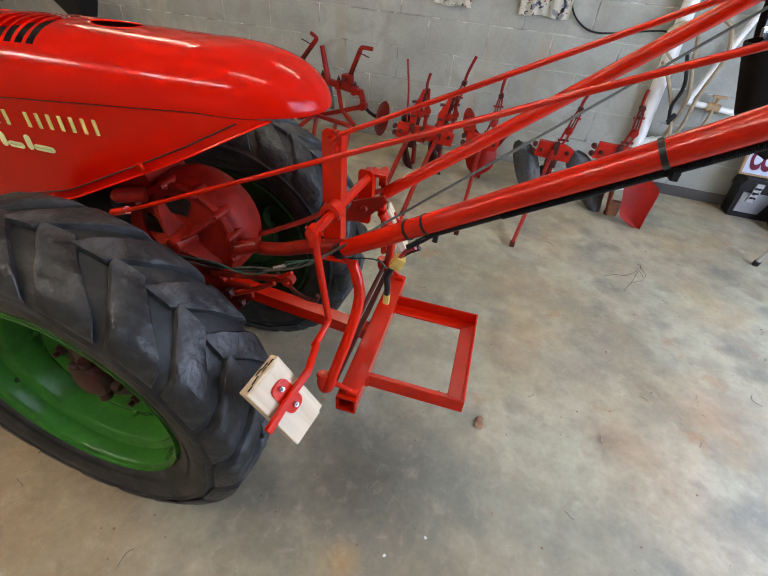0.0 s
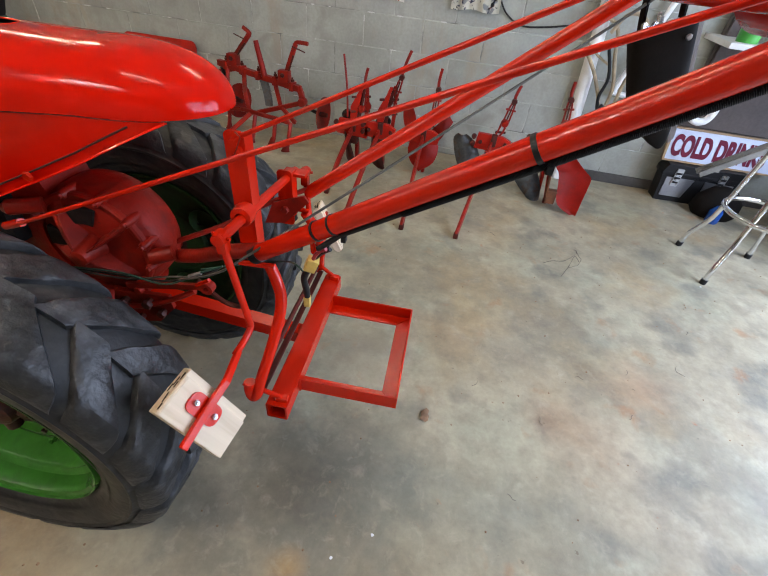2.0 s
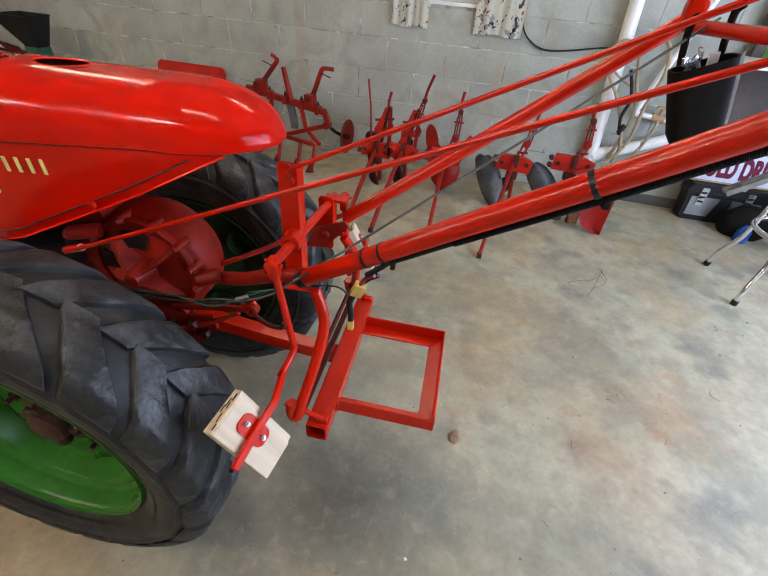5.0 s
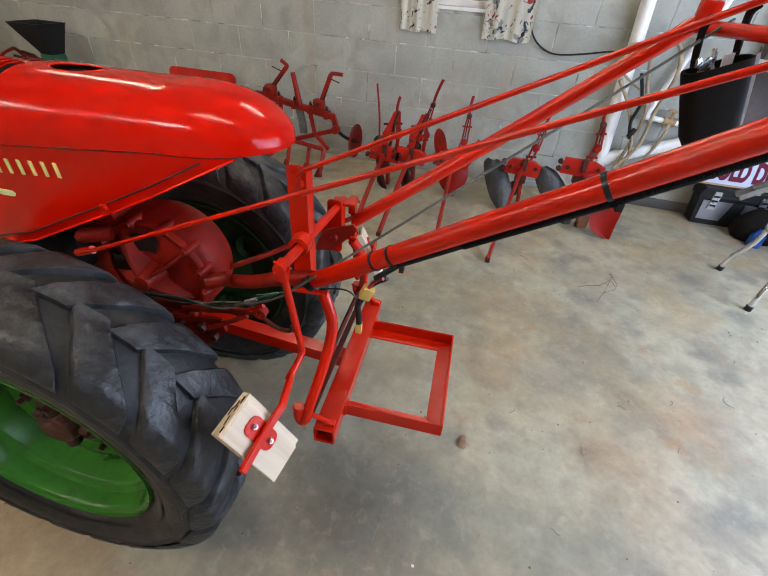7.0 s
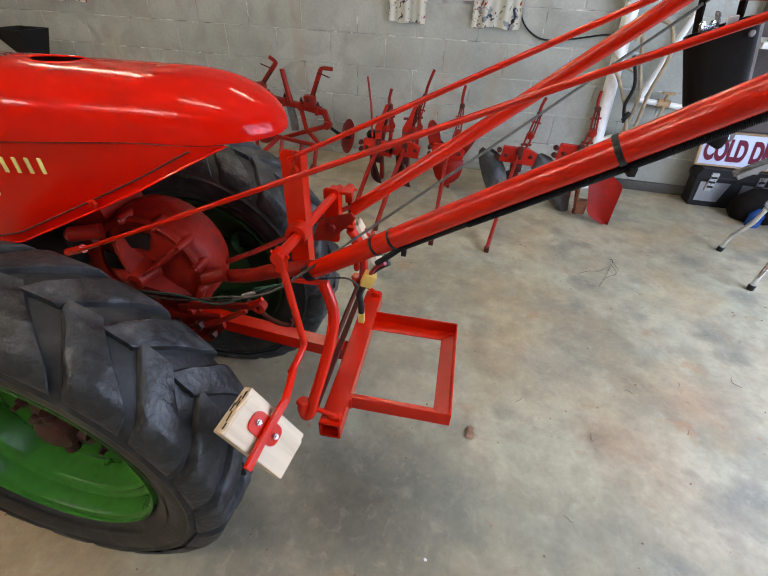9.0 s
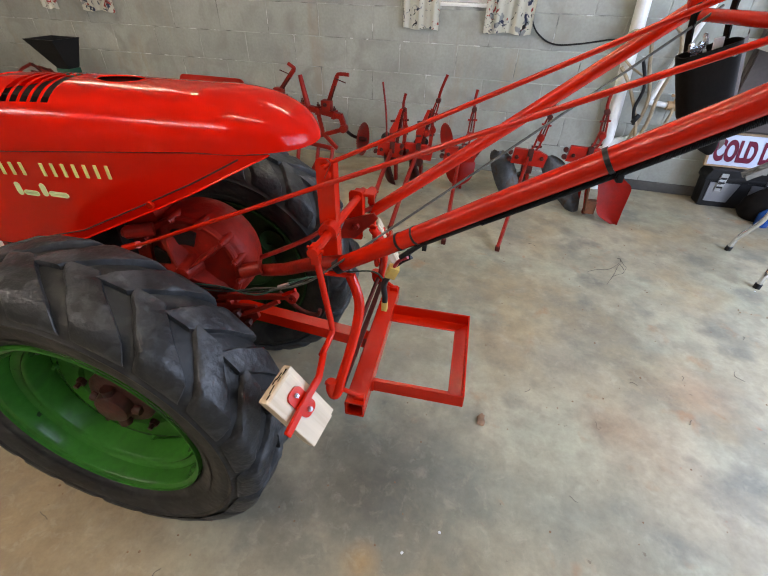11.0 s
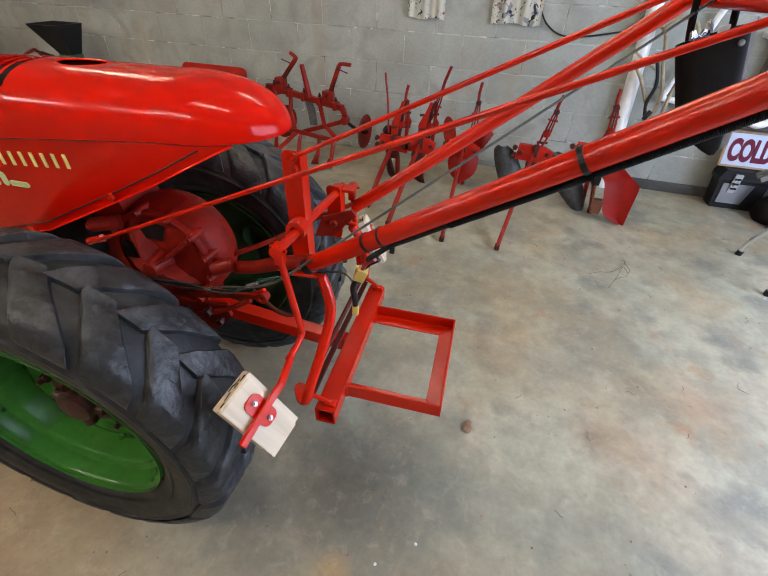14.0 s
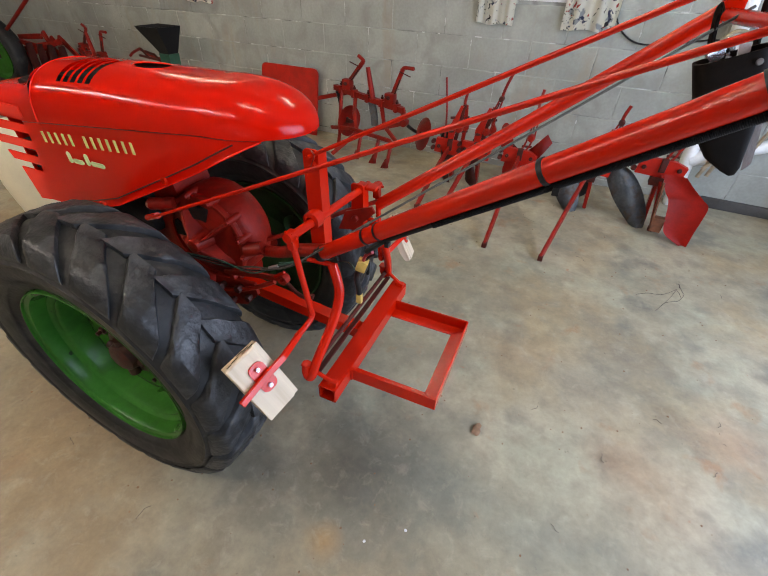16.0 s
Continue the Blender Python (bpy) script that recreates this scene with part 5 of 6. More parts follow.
def plough(foot, body, lean, lever_top, label, rod=None, plated=False):
    """A small plough: a beam that slopes to its foot on the floor, a bolted cross plate, levers and a frog under it."""
    pl = thing("plough", label, "plough", pose(body[0], body[1], 0), "ploughs along the wall")
    fx, fy, bz = foot[0] - body[0], foot[1] - body[1], body[2]
    part("beam", strap(smooth_path([(0.0, 0.02, bz + 0.01), (fx * 0.45, fy * 0.45, bz * 0.66), (fx * 0.85, fy * 0.85, bz * 0.20 + 0.01), (fx, fy, 0.012)], 5), 0.036, 0.016, (1, 0, 0.2)), tool_red, pl)
    part("beam_shoe", moved(box(-0.013, 0.013, -0.016, 0.016, 0.0, 0.028, 0.004), pose(fx, fy, 0)), dark_red, pl)
    pts = [(-lean, bz - 0.045), (lean * 0.9, bz - 0.055), (lean, bz + 0.02), (lean * 0.5, bz + 0.045), (-lean * 0.9, bz + 0.05)]
    part("cross_plate", slab(pts, -0.020, 0.012, 0.006), bright_tool_red, pl, "red painted cross plate")
    for x in (-lean * 0.7, 0.0, lean * 0.7):
        part("plate_bolt", bolt((x, -0.020, bz + 0.004 * math.sin(x * 90)), (0, -1, 0), 0.013, 0.012, 0.008), dark_red, pl)
    part("standard", strap([(0.0, 0.02, bz), (0.02, 0.04, bz * 0.5), (0.03, 0.02, 0.010)], 0.05, 0.022, (1, 0, 0)), tool_red, pl)
    part("clamp", box(-0.035, 0.035, -0.035, 0.03, bz - 0.10, bz - 0.05, 0.008), dark_red, pl)
    for pts, y0, mt in (([(-0.026, 0.02), (0.008, 0.02), (0.048, 0.235), (0.060, 0.272), (0.040, 0.272), (0.018, 0.215), (-0.026, 0.13)], 0.002, bright_tool_red),
                        ([(0.010, 0.02), (0.034, 0.02), (0.060, 0.20), (0.066, 0.265), (0.050, 0.268), (0.036, 0.19)], 0.016, dark_red),
                        ([(0.060, 0.02), (0.084, 0.02), (0.090, 0.115), (0.103, 0.125), (0.104, 0.145), (0.088, 0.168), (0.080, 0.272), (0.058, 0.275), (0.066, 0.15)], 0.030, tool_red)) if plated else ():
        part("side_plate", slab([(x, bz + z) for x, z in pts], y0, y0 + 0.010, 0.0025), mt, pl)
    if not plated:
        for side in (-1, 1):
            part("lever_bar", strap([(0.012 * side, -0.004, bz + 0.01), (0.030 + 0.015 * side, 0.006, bz + 0.07), (0.045 + 0.016 * side, 0.018, bz + 0.135)], 0.012, 0.014, (0, 1, 0)), tool_red, pl)
        part("bar_pin", sweep([(0.0, 0.004, bz + 0.065), (0.062, 0.008, bz + 0.068)], 0.007, 8), dark_red, pl)
    for z in (0.10, 0.19) if plated else ():
        part("plate_pin", sweep([(-0.020, -0.004, bz + z), (0.095, 0.044, bz + z + 0.006)], 0.008, 8), dark_red, pl)
    part("rusty_block", box(-0.014, 0.020, -0.034, 0.0, bz - 0.02, bz + 0.055, 0.006), dark_red, pl)
    for dz in (-0.022, 0.022):
        part("end_bolt", moved(lathe([(0, -0.020), (0.012, -0.018), (0.016, 0.0), (0.016, 0.012), (0, 0.014)], 14), pose(-lean - 0.012, -0.012, bz + dz)), dark_red, pl)
    lever(pl, (0.045, bz + 0.12), (lever_top[0] - body[0], lever_top[1]), 0.02)
    if rod:
        part("tie_rod", sweep(smooth_path([(rod[0] - body[0], 0.03, rod[1]), (rod[2] - body[0] - 0.012, 0.01, (rod[1] + rod[3]) / 2), (rod[2] - body[0], 0.0, rod[3])], 5), 0.0065, 8), tool_red, pl)
    return pl


p1 = plough((0.067, -0.967), (0.08, -0.45, 0.24), 0.108, (0.145, 0.600), "old red plough with a thin tie rod", (-0.007, 0.662, 0.036, 0.30), True)
p2 = plough((0.250, -1.149), (0.265, -0.45, 0.25), 0.105, (0.407, 0.728), "old red plough with a tall raised lever", None, True)
p3 = plough((0.583, -1.212), (0.555, -0.45, 0.26), 0.11, (0.606, 0.658), "old red plough with a dull red mouldboard")
p4 = plough((0.885, -1.195), (1.00, -0.47, 0.30), 0.11, (1.085, 0.635), "old red plough with a bare steel mouldboard")
p5 = plough((1.415, -0.550), (1.345, -0.47, 0.35), 0.125, (1.372, 0.695), "old red plough with a broad red mouldboard")


def board(parent, at, corners, bulge, material, label):
    off = Vector(at)
    part("mouldboard", patch(*[Vector(c) - off for c in corners], bulge), material, parent, label)


board(p1, (0.08, -0.45, 0), ((0.00, -0.40, 0.24), (0.06, -0.50, 0.20), (0.13, -0.52, 0.01), (0.02, -0.40, 0.01)), (0.0, -0.05, 0), dark_red, "dull dark mouldboard")
board(p2, (0.27, -0.45, 0), ((0.19, -0.38, 0.25), (0.26, -0.48, 0.20), (0.34, -0.52, 0.01), (0.21, -0.40, 0.01)), (0.0, -0.05, 0), dark_red, "dull dark mouldboard")
part("mouldboard", moved(sheet([(0.475, 0.665, -0.470, 0.225), (0.470, 0.668, -0.490, 0.175), (0.485, 0.655, -0.505, 0.125), (0.515, 0.620, -0.515, 0.085), (0.555, 0.580, -0.520, 0.062)], -0.035), pose(-0.555, 0.45, 0)), bright_tool_red, p3, "dull red mouldboard")
part("coulter", moved(lathe([(0, 0.010), (0.6, 0.008), (0.97, 0.002), (1.0, 0.0), (0.97, -0.002), (0, 0.002)], 40), pose(-0.105, 0.020, 0.345, 0, -14, 0) @ Matrix.Diagonal((0.042, 1, 0.105, 1))), tool_red, p3, "upright dull red oval coulter plate")
part("coulter_arm", strap([(-0.105, 0.034, 0.345), (-0.02, 0.03, 0.28)], 0.022, 0.010, (0, 1, 0)), dark_red, p3)
part("wing", moved(patch((0.60, -0.42, 0.30), (0.69, -0.40, 0.41), (0.73, -0.40, 0.36), (0.66, -0.44, 0.24), (0, -0.03, 0)), pose(-0.555, 0.45, 0)), tool_red, p3)
part("mouldboard", moved(sheet([(0.775, 0.830, -0.440, 0.315), (0.752, 0.880, -0.445, 0.285), (0.768, 0.930, -0.455, 0.215), (0.805, 0.968, -0.475, 0.130), (0.850, 0.985, -0.500, 0.060), (0.905, 0.985, -0.520, 0.006)], -0.03), pose(-1.00, 0.47, 0)), grey_iron, p4, "bare worn steel mouldboard, rusty at its foot")
off5 = pose(-1.345, 0.47, 0)
part("mouldboard", moved(sheet([(1.36, 1.470, -0.555, 0.345), (1.375, 1.520, -0.560, 0.300), (1.400, 1.580, -0.580, 0.255), (1.425, 1.618, -0.600, 0.225), (1.440, 1.615, -0.625, 0.165), (1.450, 1.605, -0.650, 0.100), (1.475, 1.600, -0.668, 0.050), (1.560, 1.596, -0.678, 0.006)], 0.012), off5), bright_tool_red, p5, "red painted curved mouldboard")
part("landside", moved(join(strap([(1.375, -0.56, 0.30), (1.385, -0.60, 0.18), (1.395, -0.63, 0.07)], 0.040, 0.010, (1, 0, 0)), box(1.395, 1.452, -0.645, -0.600, 0.040, 0.125, 0.004)), off5), brown_rust, p5, "brown rusted landside bracket")
part("share", moved(sheet([(1.085, 1.140, -0.440, 0.320), (1.072, 1.210, -0.445, 0.292), (1.098, 1.285, -0.460, 0.220), (1.155, 1.340, -0.490, 0.140), (1.225, 1.370, -0.520, 0.070), (1.300, 1.378, -0.540, 0.006)], -0.03), off5), grey_iron, p5, "bare dark steel share")
for pp, x, y, z, r in ((p1, 0.02, -0.40, 0.30, 0.035), (p2, 0.27, -0.40, 0.29, 0.05), (p4, 0.97, -0.38, 0.10, 0.07)):
    b0 = pp.matrix_world.translation
    ob = part("gauge_wheel", moved(lathe([(0.0, -0.016), (r * 0.6, -0.018), (r, -0.014), (r, 0.014), (r * 0.6, 0.018), (0, 0.016)], 24), Matrix.Translation((x - b0.x, y - b0.y, z)) @ pose(0, 0, 0, 20, 0, 40)), black, pp, "small dark gauge wheel")


def disc(r, dish=0.03):
    return lathe([(0, dish), (r * 0.5, dish * 0.72), (r, 0), (r, -0.004), (r * 0.5, dish * 0.72 - 0.005), (0, dish - 0.005)], 40)


def cultivator(x, y):
    """A toolbar with two bent levers, a mast, spring tines and two covering discs."""
    cu = thing("cultivator", "old red cultivator with two levers, tines and covering discs", "cultivator", pose(x, y, 0), "cultivators along the wall")
    part("toolbar", sweep([(-0.33, 0.04, 0.462), (0.335, -0.12, 0.415)], 0.026, 4, twist=math.pi / 4, up=(0, 0, 1)), tool_red, cu, "red square toolbar")
    part("end_drop", strap([(0.325, -0.12, 0.43), (0.345, -0.12, 0.38), (0.350, -0.12, 0.335)], 0.040, 0.022, (0, 1, 0)), tool_red, cu)
    part("end_boss", moved(lathe([(0, -0.03), (0.026, -0.028), (0.030, 0.0), (0.026, 0.028), (0, 0.03)], 16), pose(0.352, -0.125, 0.335)), tool_red, cu)
    for k in range(5):
        x = -0.26 + k * 0.135
        part("bar_clamp", moved(box(-0.013, 0.013, -0.027, 0.027, -0.027, 0.028, 0.004), pose(x, 0.023 - 0.2406 * (x + 0.26), 0.457 - 0.0707 * (x + 0.26), 0, 4, -13)), tool_red, cu)
        part("clamp_nut", bolt((x, 0.023 - 0.2406 * (x + 0.26), 0.487 - 0.0707 * (x + 0.26)), (0, 0, 1), 0.012, 0.014, 0.012), dark_red, cu)
    for bx, by, bz, tx, tz, gx, gz in ((-0.200, 0.02, 0.46, -0.060, 0.668, -0.105, 0.700), (0.215, -0.08, 0.43, 0.305, 0.672, 0.385, 0.676)):
        part("lever_seat", box(bx - 0.036, bx + 0.036, by - 0.035, by + 0.03, bz, bz + 0.078, 0.010), tool_red, cu)
        part("seat_bolt", bolt((bx, by - 0.035, bz + 0.05), (0, -1, 0), 0.014, 0.014, 0.008), dark_red, cu)
        b, t, g = Vector((bx + 0.012, by, bz + 0.06)), Vector((tx, by, tz)), Vector((gx, by, gz))
        lv = part("lever", strap([b, b.lerp(t, 0.5), b.lerp(t, 0.97)], 0.030, 0.016, (0, 1, 0)), tool_red, cu)
        part("handle", sweep(smooth_path([b.lerp(t, 0.86), t, t.lerp(g, 0.35) + Vector((0, 0, 0.004)), g], 5), 0.0125, 10), tool_red, lv)
        part("latch_rod", sweep([b.lerp(t, 0.72) + Vector((-0.075 if gx < tx else 0.0, -0.012, 0.03)), b.lerp(t, 0.70) + Vector((0.0 if gx < tx else 0.085, -0.012, 0.01))], 0.004, 6), dark_red, lv)
        part("latch", strap([b.lerp(t, 0.1) + Vector((0.018, -0.014, 0)), b.lerp(t, 0.62) + Vector((0.014, -0.014, 0))], 0.010, 0.008, (0, 1, 0)), dark_red, lv)
    part("mast", sweep([(0.060, -0.06, 0.44), (0.008, -0.04, 0.645)], [0.021, 0.016], 10), tool_red, cu)
    for path in ([(-0.125, -0.10, 0.215), (0.27, -0.17, 0.200)], [(0.0, -0.09, 0.205), (0.36, -0.13, 0.335)], [(-0.03, -0.10, 0.215), (-0.21, -0.24, 0.04)], [(0.145, -0.08, 0.40), (0.185, -0.11, 0.28), (0.31, -0.16, 0.200)],
                 [(-0.52, 0.06, 0.35), (-0.16, 0.03, 0.45)], [(-0.12, 0.0, 0.45), (-0.10, -0.06, 0.33), (-0.06, -0.10, 0.215)], [(-0.36, 0.0, 0.16), (-0.12, -0.10, 0.215)]):
        part("brace", strap(path, 0.030, 0.016, (0, 1, 0.2)), tool_red, cu)
    for tx, ty, top in ((-0.02, -0.12, 0.21), (0.14, -0.13, 0.21), (0.265, -0.17, 0.20), (-0.26, 0.0, 0.45)):
        part("tine", sweep(smooth_path([(tx + 0.010, ty + 0.01, top), (tx + 0.004, ty - 0.02, top * 0.6), (tx - 0.004, ty - 0.035, top * 0.25), (tx - 0.02, ty - 0.05, 0.02)], 5), 0.014, 8), tool_red, cu)
        part("sweep_point", patch((tx - 0.046, ty - 0.065, 0.012), (tx + 0.014, ty - 0.05, 0.012), (tx + 0.004, ty - 0.03, 0.078), (tx - 0.020, ty - 0.035, 0.078), (0, -0.014, 0), 5, 0.005), tool_red, cu)
    for tx, ty, tz, rz in ((0.455, 0.0, 0.235, 84), (-0.205, 0.03, 0.225, 72)):
        d = part("covering_disc", moved(disc(0.118), pose(tx, ty, tz, 0, 0, rz)), tool_red, cu, "dull dark red covering disc")
        part("disc_hub", moved(lathe([(0.0, 0.05), (0.014, 0.045), (0.018, 0.0), (0.014, -0.03), (0, -0.03)], 14), pose(tx, ty, tz, 0, 0, rz)), dark_red, d)
        part("disc_arm", sweep(smooth_path([(tx, ty + 0.01, tz), (tx - 0.05, ty - 0.02, tz + 0.015), (tx - 0.085, ty - 0.06, tz + 0.05), (tx - 0.103, ty - 0.11, tz + 0.095)] if tx > 0 else [(tx, ty + 0.01, tz), (tx - 0.06, ty, tz + 0.05), (tx - 0.085, ty, tz + 0.15), (tx - 0.09, ty - 0.02, 0.44)], 5), 0.012, 8), black, d)
    part("shank", strap([(0.045, -0.05, 0.42), (0.065, -0.05, 0.33), (0.072, -0.05, 0.25)], 0.055, 0.02, (0, 1, 0)), grey_iron, cu)
    return cu


cult = cultivator(-0.645, -0.29)
copy_thing(cult, pose(-3.75, -0.33, 0))

# red blade leaning on the wall
blade = tagged(part("grader_blade", moved(join(slab(rounded(-0.30, 0.30, 0.0, 0.53, 0.045), -0.006, 0.006, 0.003), box(-0.30, 0.30, -0.014, 0.006, 0.0, 0.03, 0.004), box(-0.02, 0.02, 0.006, 0.03, 0.05, 0.42, 0.004)), pose(-1.575, -0.125, 0, -10, 0, 0)), bright_tool_red),
               "dull red steel grader blade leaning on the block wall", "blade")


def hopper_planter():
    pl = thing("seed_planter", "seed planter with a black funnel hopper on a green stand", "planter", pose(-2.66, -0.35, 0))
    bm = bmesh.new()
    rings = []
    for left, right, hy, z in ((0.050, 0.055, 0.05, 0.555), (0.060, 0.064, 0.055, 0.575), (0.185, 0.085, 0.12, 0.755), (0.189, 0.089, 0.124, 0.765), (0.180, 0.080, 0.115, 0.765), (0.054, 0.058, 0.05, 0.580)):
        rings.append([bm.verts.new((left * x if x < 0 else right * x, y * hy, z)) for x, y in ((-1, -1), (1, -1), (1, 1), (-1, 1))])
    for a, b in zip(rings, rings[1:]):
        for k in range(4):
            bm.faces.new((a[k], a[(k + 1) % 4], b[(k + 1) % 4], b[k]))
    bm.faces.new(rings[0][::-1])
    bm.faces.new(rings[-1])
    part("hopper", bm, black, pl, "black sheet-metal funnel hopper")
    part("seed_box", join(slab([(-0.055, 0.42), (0.055, 0.42), (0.065, 0.56), (-0.060, 0.56)], -0.055, 0.055, 0.006), lathe([(0, 0.36), (0.06, 0.36), (0.07, 0.42), (0, 0.43)], 20, "z")), dark_green, pl, "green seed box")
    for s in (-1, 1):
        part("leg", strap([(s * 0.07, 0, 0.44), (s * 0.16, 0.0, 0.2), (s * 0.2, 0, 0.004)], 0.03, 0.012, (0, 1, 0)), dark_green, pl)
    part("press_wheel", moved(lathe([(0.02, -0.03), (0.15, -0.03), (0.16, -0.025), (0.16, 0.025), (0.15, 0.03), (0.02, 0.03)], 36), pose(0.02, 0, 0.16)), dark_green, pl)
    part("push_arm", sweep(smooth_path([(-0.08, 0, 0.50), (-0.20, -0.02, 0.52), (-0.34, -0.03, 0.57)], 5), 0.013, 8), tool_red, pl)
    for x0, z0, x1, z1 in ((-0.34, 0.52, -0.10, 0.50), (-0.30, 0.58, -0.22, 0.50), (-0.24, 0.56, -0.16, 0.54), (-0.14, 0.55, -0.06, 0.47)):
        part("linkage_bar", strap([(x0, -0.05, z0), (x1, -0.04, z1)], 0.020, 0.012, (0, 1, 0)), dark_red, pl)
    part("push_arm", sweep(smooth_path([(-0.34, -0.03, 0.57), (-0.45, -0.03, 0.53), (-0.50, -0.03, 0.50)], 5), 0.012, 8), tool_red, pl)


hopper_planter()


def parked_cart():
    """The wheel, axle and handle of another walking machine standing at the wall."""
    c = thing("parked_tiller", "parked red tiller with a green-rimmed rubber wheel", "tiller", pose(-5.12, -0.55, 0, 0, 0, 6))
    w = new("wheel")
    w.parent = c
    w.matrix_local = pose(0, 0, 0.37)
    part("tyre", tyre_mesh(0.37, 0.085, 0.235), rubber, w, "black rubber tyre")
    part("rim", lathe([(0.24, -0.07), (0.235, -0.06), (0.22, -0.03), (0.19, -0.02), (0.15, -0.035), (0.05, -0.03), (0.05, 0.03), (0.15, 0.02), (0.22, 0.03), (0.24, 0.07)], 48), green, w, "green pressed steel rim")
    part("hub", lathe([(0, -0.07), (0.04, -0.065), (0.05, -0.02), (0, -0.01)], 20), hub_red, w)
    part("frame_bar", strap([(0, 0.12, 0.37), (0.4, 0.14, 0.45), (0.9, 0.14, 0.52)], 0.05, 0.03, (0, 1, 0)), tool_red, c)
    for k, (x0, z0, x1, z1) in enumerate(((0.05, 0.30, 0.95, 0.54), (0.2, 0.50, 0.9, 0.42), (0.4, 0.20, 0.8, 0.56), (0.62, 0.60, 0.78, 0.30), (0.80, 0.56, 1.05, 0.36), (0.15, 0.52, 0.55, 0.55))):
        part("tine_bar", strap([(x0, 0.08 + 0.02 * k, z0), (x1, 0.06 + 0.02 * k, z1)], 0.05, 0.025, (0, 1, 0)), tool_red, c)
    for k in range(5):
        part("tiller_tine", patch((0.25 + 0.16 * k, 0.02, 0.18), (0.37 + 0.16 * k, 0.03, 0.18), (0.34 + 0.16 * k, 0.06, 0.50), (0.27 + 0.16 * k, 0.05, 0.50), (0, -0.05, 0), 5), dark_red, c)
    part("handle", sweep(smooth_path([(0.0, 0.05, 0.50), (0.25, 0.02, 0.60), (0.72, 0.0, 0.84), (1.1, 0.0, 1.05)], 5), 0.016, 10), tool_red, c)
    part("stand", strap([(0.7, 0.13, 0.14), (0.75, 0.13, 0.004)], 0.04, 0.02, (0, 1, 0)), tool_red, c)


parked_cart()

# added shape standing in for an unidentified pale area ahead of the tractor
barrel = tagged(part("plastic_barrel", lathe([(0.0, 0.0), (0.20, 0.0), (0.23, 0.02), (0.25, 0.15), (0.262, 0.25), (0.262, 0.27), (0.25, 0.37), (0.235, 0.50), (0.20, 0.53), (0.06, 0.54), (0.05, 0.56), (0.0, 0.56)], 48, "z"), barrel_cream),
                "added cream barrel shape on the garage floor", "barrel")
barrel.location = (-1.75, -2.02, 0)

# ---- pipes, cords and cable on the wall ----
pipe = tagged(part("white_pipe", sweep([(1.535, -0.075, 0.0), (1.522, -0.070, 0.29), (1.462, -0.062, 1.10), (1.35, -0.06, 2.58)], 0.040, 20), white_pvc), "white plastic pipe standing against the block wall", "pipe")
part("brace_pipe", sweep([(1.545, -0.07, 0.305), (2.20, -0.06, 0.575)], 0.036, 18), white_pvc, pipe)
part("brace_socket", sweep([(1.53, -0.072, 0.298), (1.62, -0.069, 0.336)], 0.044, 18), white_pvc, pipe)
pipe2 = tagged(part("thin_white_pipe", sweep(smooth_path([(1.96, -0.05, 1.62), (1.787, -0.05, 0.971), (1.70, -0.05, 0.640), (1.69, -0.05, 0.605), (1.72, -0.05, 0.596), (1.97, -0.05, 0.575)], 6), 0.017, 14), white_pvc), "thin white water pipe with a brass valve on the wall", "pipe")
part("valve", join(sweep([(1.80, -0.052, 0.590), (1.87, -0.052, 0.584)], 0.026, 12), sweep([(1.835, -0.06, 0.59), (1.835, -0.075, 0.65)], 0.010, 10), box(1.80, 1.875, -0.085, -0.065, 0.645, 0.660, 0.003)), frame_wood, pipe2, "brass tap valve")
part("valve_spout", sweep(smooth_path([(1.835, -0.06, 0.585), (1.832, -0.09, 0.54), (1.80, -0.10, 0.42), (1.74, -0.10, 0.28)], 5), 0.010, 8), tan_cord, pipe2)
cords = [[(1.40, 0.94), (1.46, 0.99), (1.55, 0.95), (1.60, 0.80), (1.66, 0.62), (1.64, 0.42), (1.60, 0.22)], [(1.44, 0.80), (1.52, 0.70), (1.60, 0.56), (1.66, 0.40), (1.64, 0.24)],
         [(1.52, 0.92), (1.58, 1.02), (1.68, 1.00), (1.73, 0.86), (1.70, 0.66), (1.69, 0.44), (1.60, 0.28)], [(1.42, 0.86), (1.50, 0.80), (1.58, 0.76)]]
hank = thing("rope_hank", "tan cords looped and hanging over the white pipe", "cord", pose(1.56, -0.13, 0.6))
for k, c in enumerate(cords):
    part("cord", sweep(smooth_path([(x - 1.56, -0.012 * (k % 3), z - 0.6) for x, z in c], 6), 0.011 if k != 3 else 0.007, 8), tan_cord, hank)
part("dark_cord", sweep(smooth_path([(-0.02, -0.03, 0.25), (0.04, -0.035, 0.10), (0.03, -0.03, -0.02), (0.06, -0.03, -0.12)], 5), 0.010, 8), black, hank)
part("cord_plug", moved(box(-0.013, 0.013, -0.010, 0.010, -0.030, 0.030, 0.005), pose(0.058, -0.04, -0.082, 0, 25, 0)), black, hank)
tagged(part("wall_cable", sweep(smooth_path([(0.80, -0.02, 1.16), (0.862, -0.02, 1.003), (0.93, -0.018, 0.925), (1.032, -0.016, 0.885), (1.18, -0.016, 0.896), (1.367, -0.03, 0.931), (1.45, -0.05, 0.93)], 7), 0.0052, 8), black), "black power cable sagging along the wall", "cable")

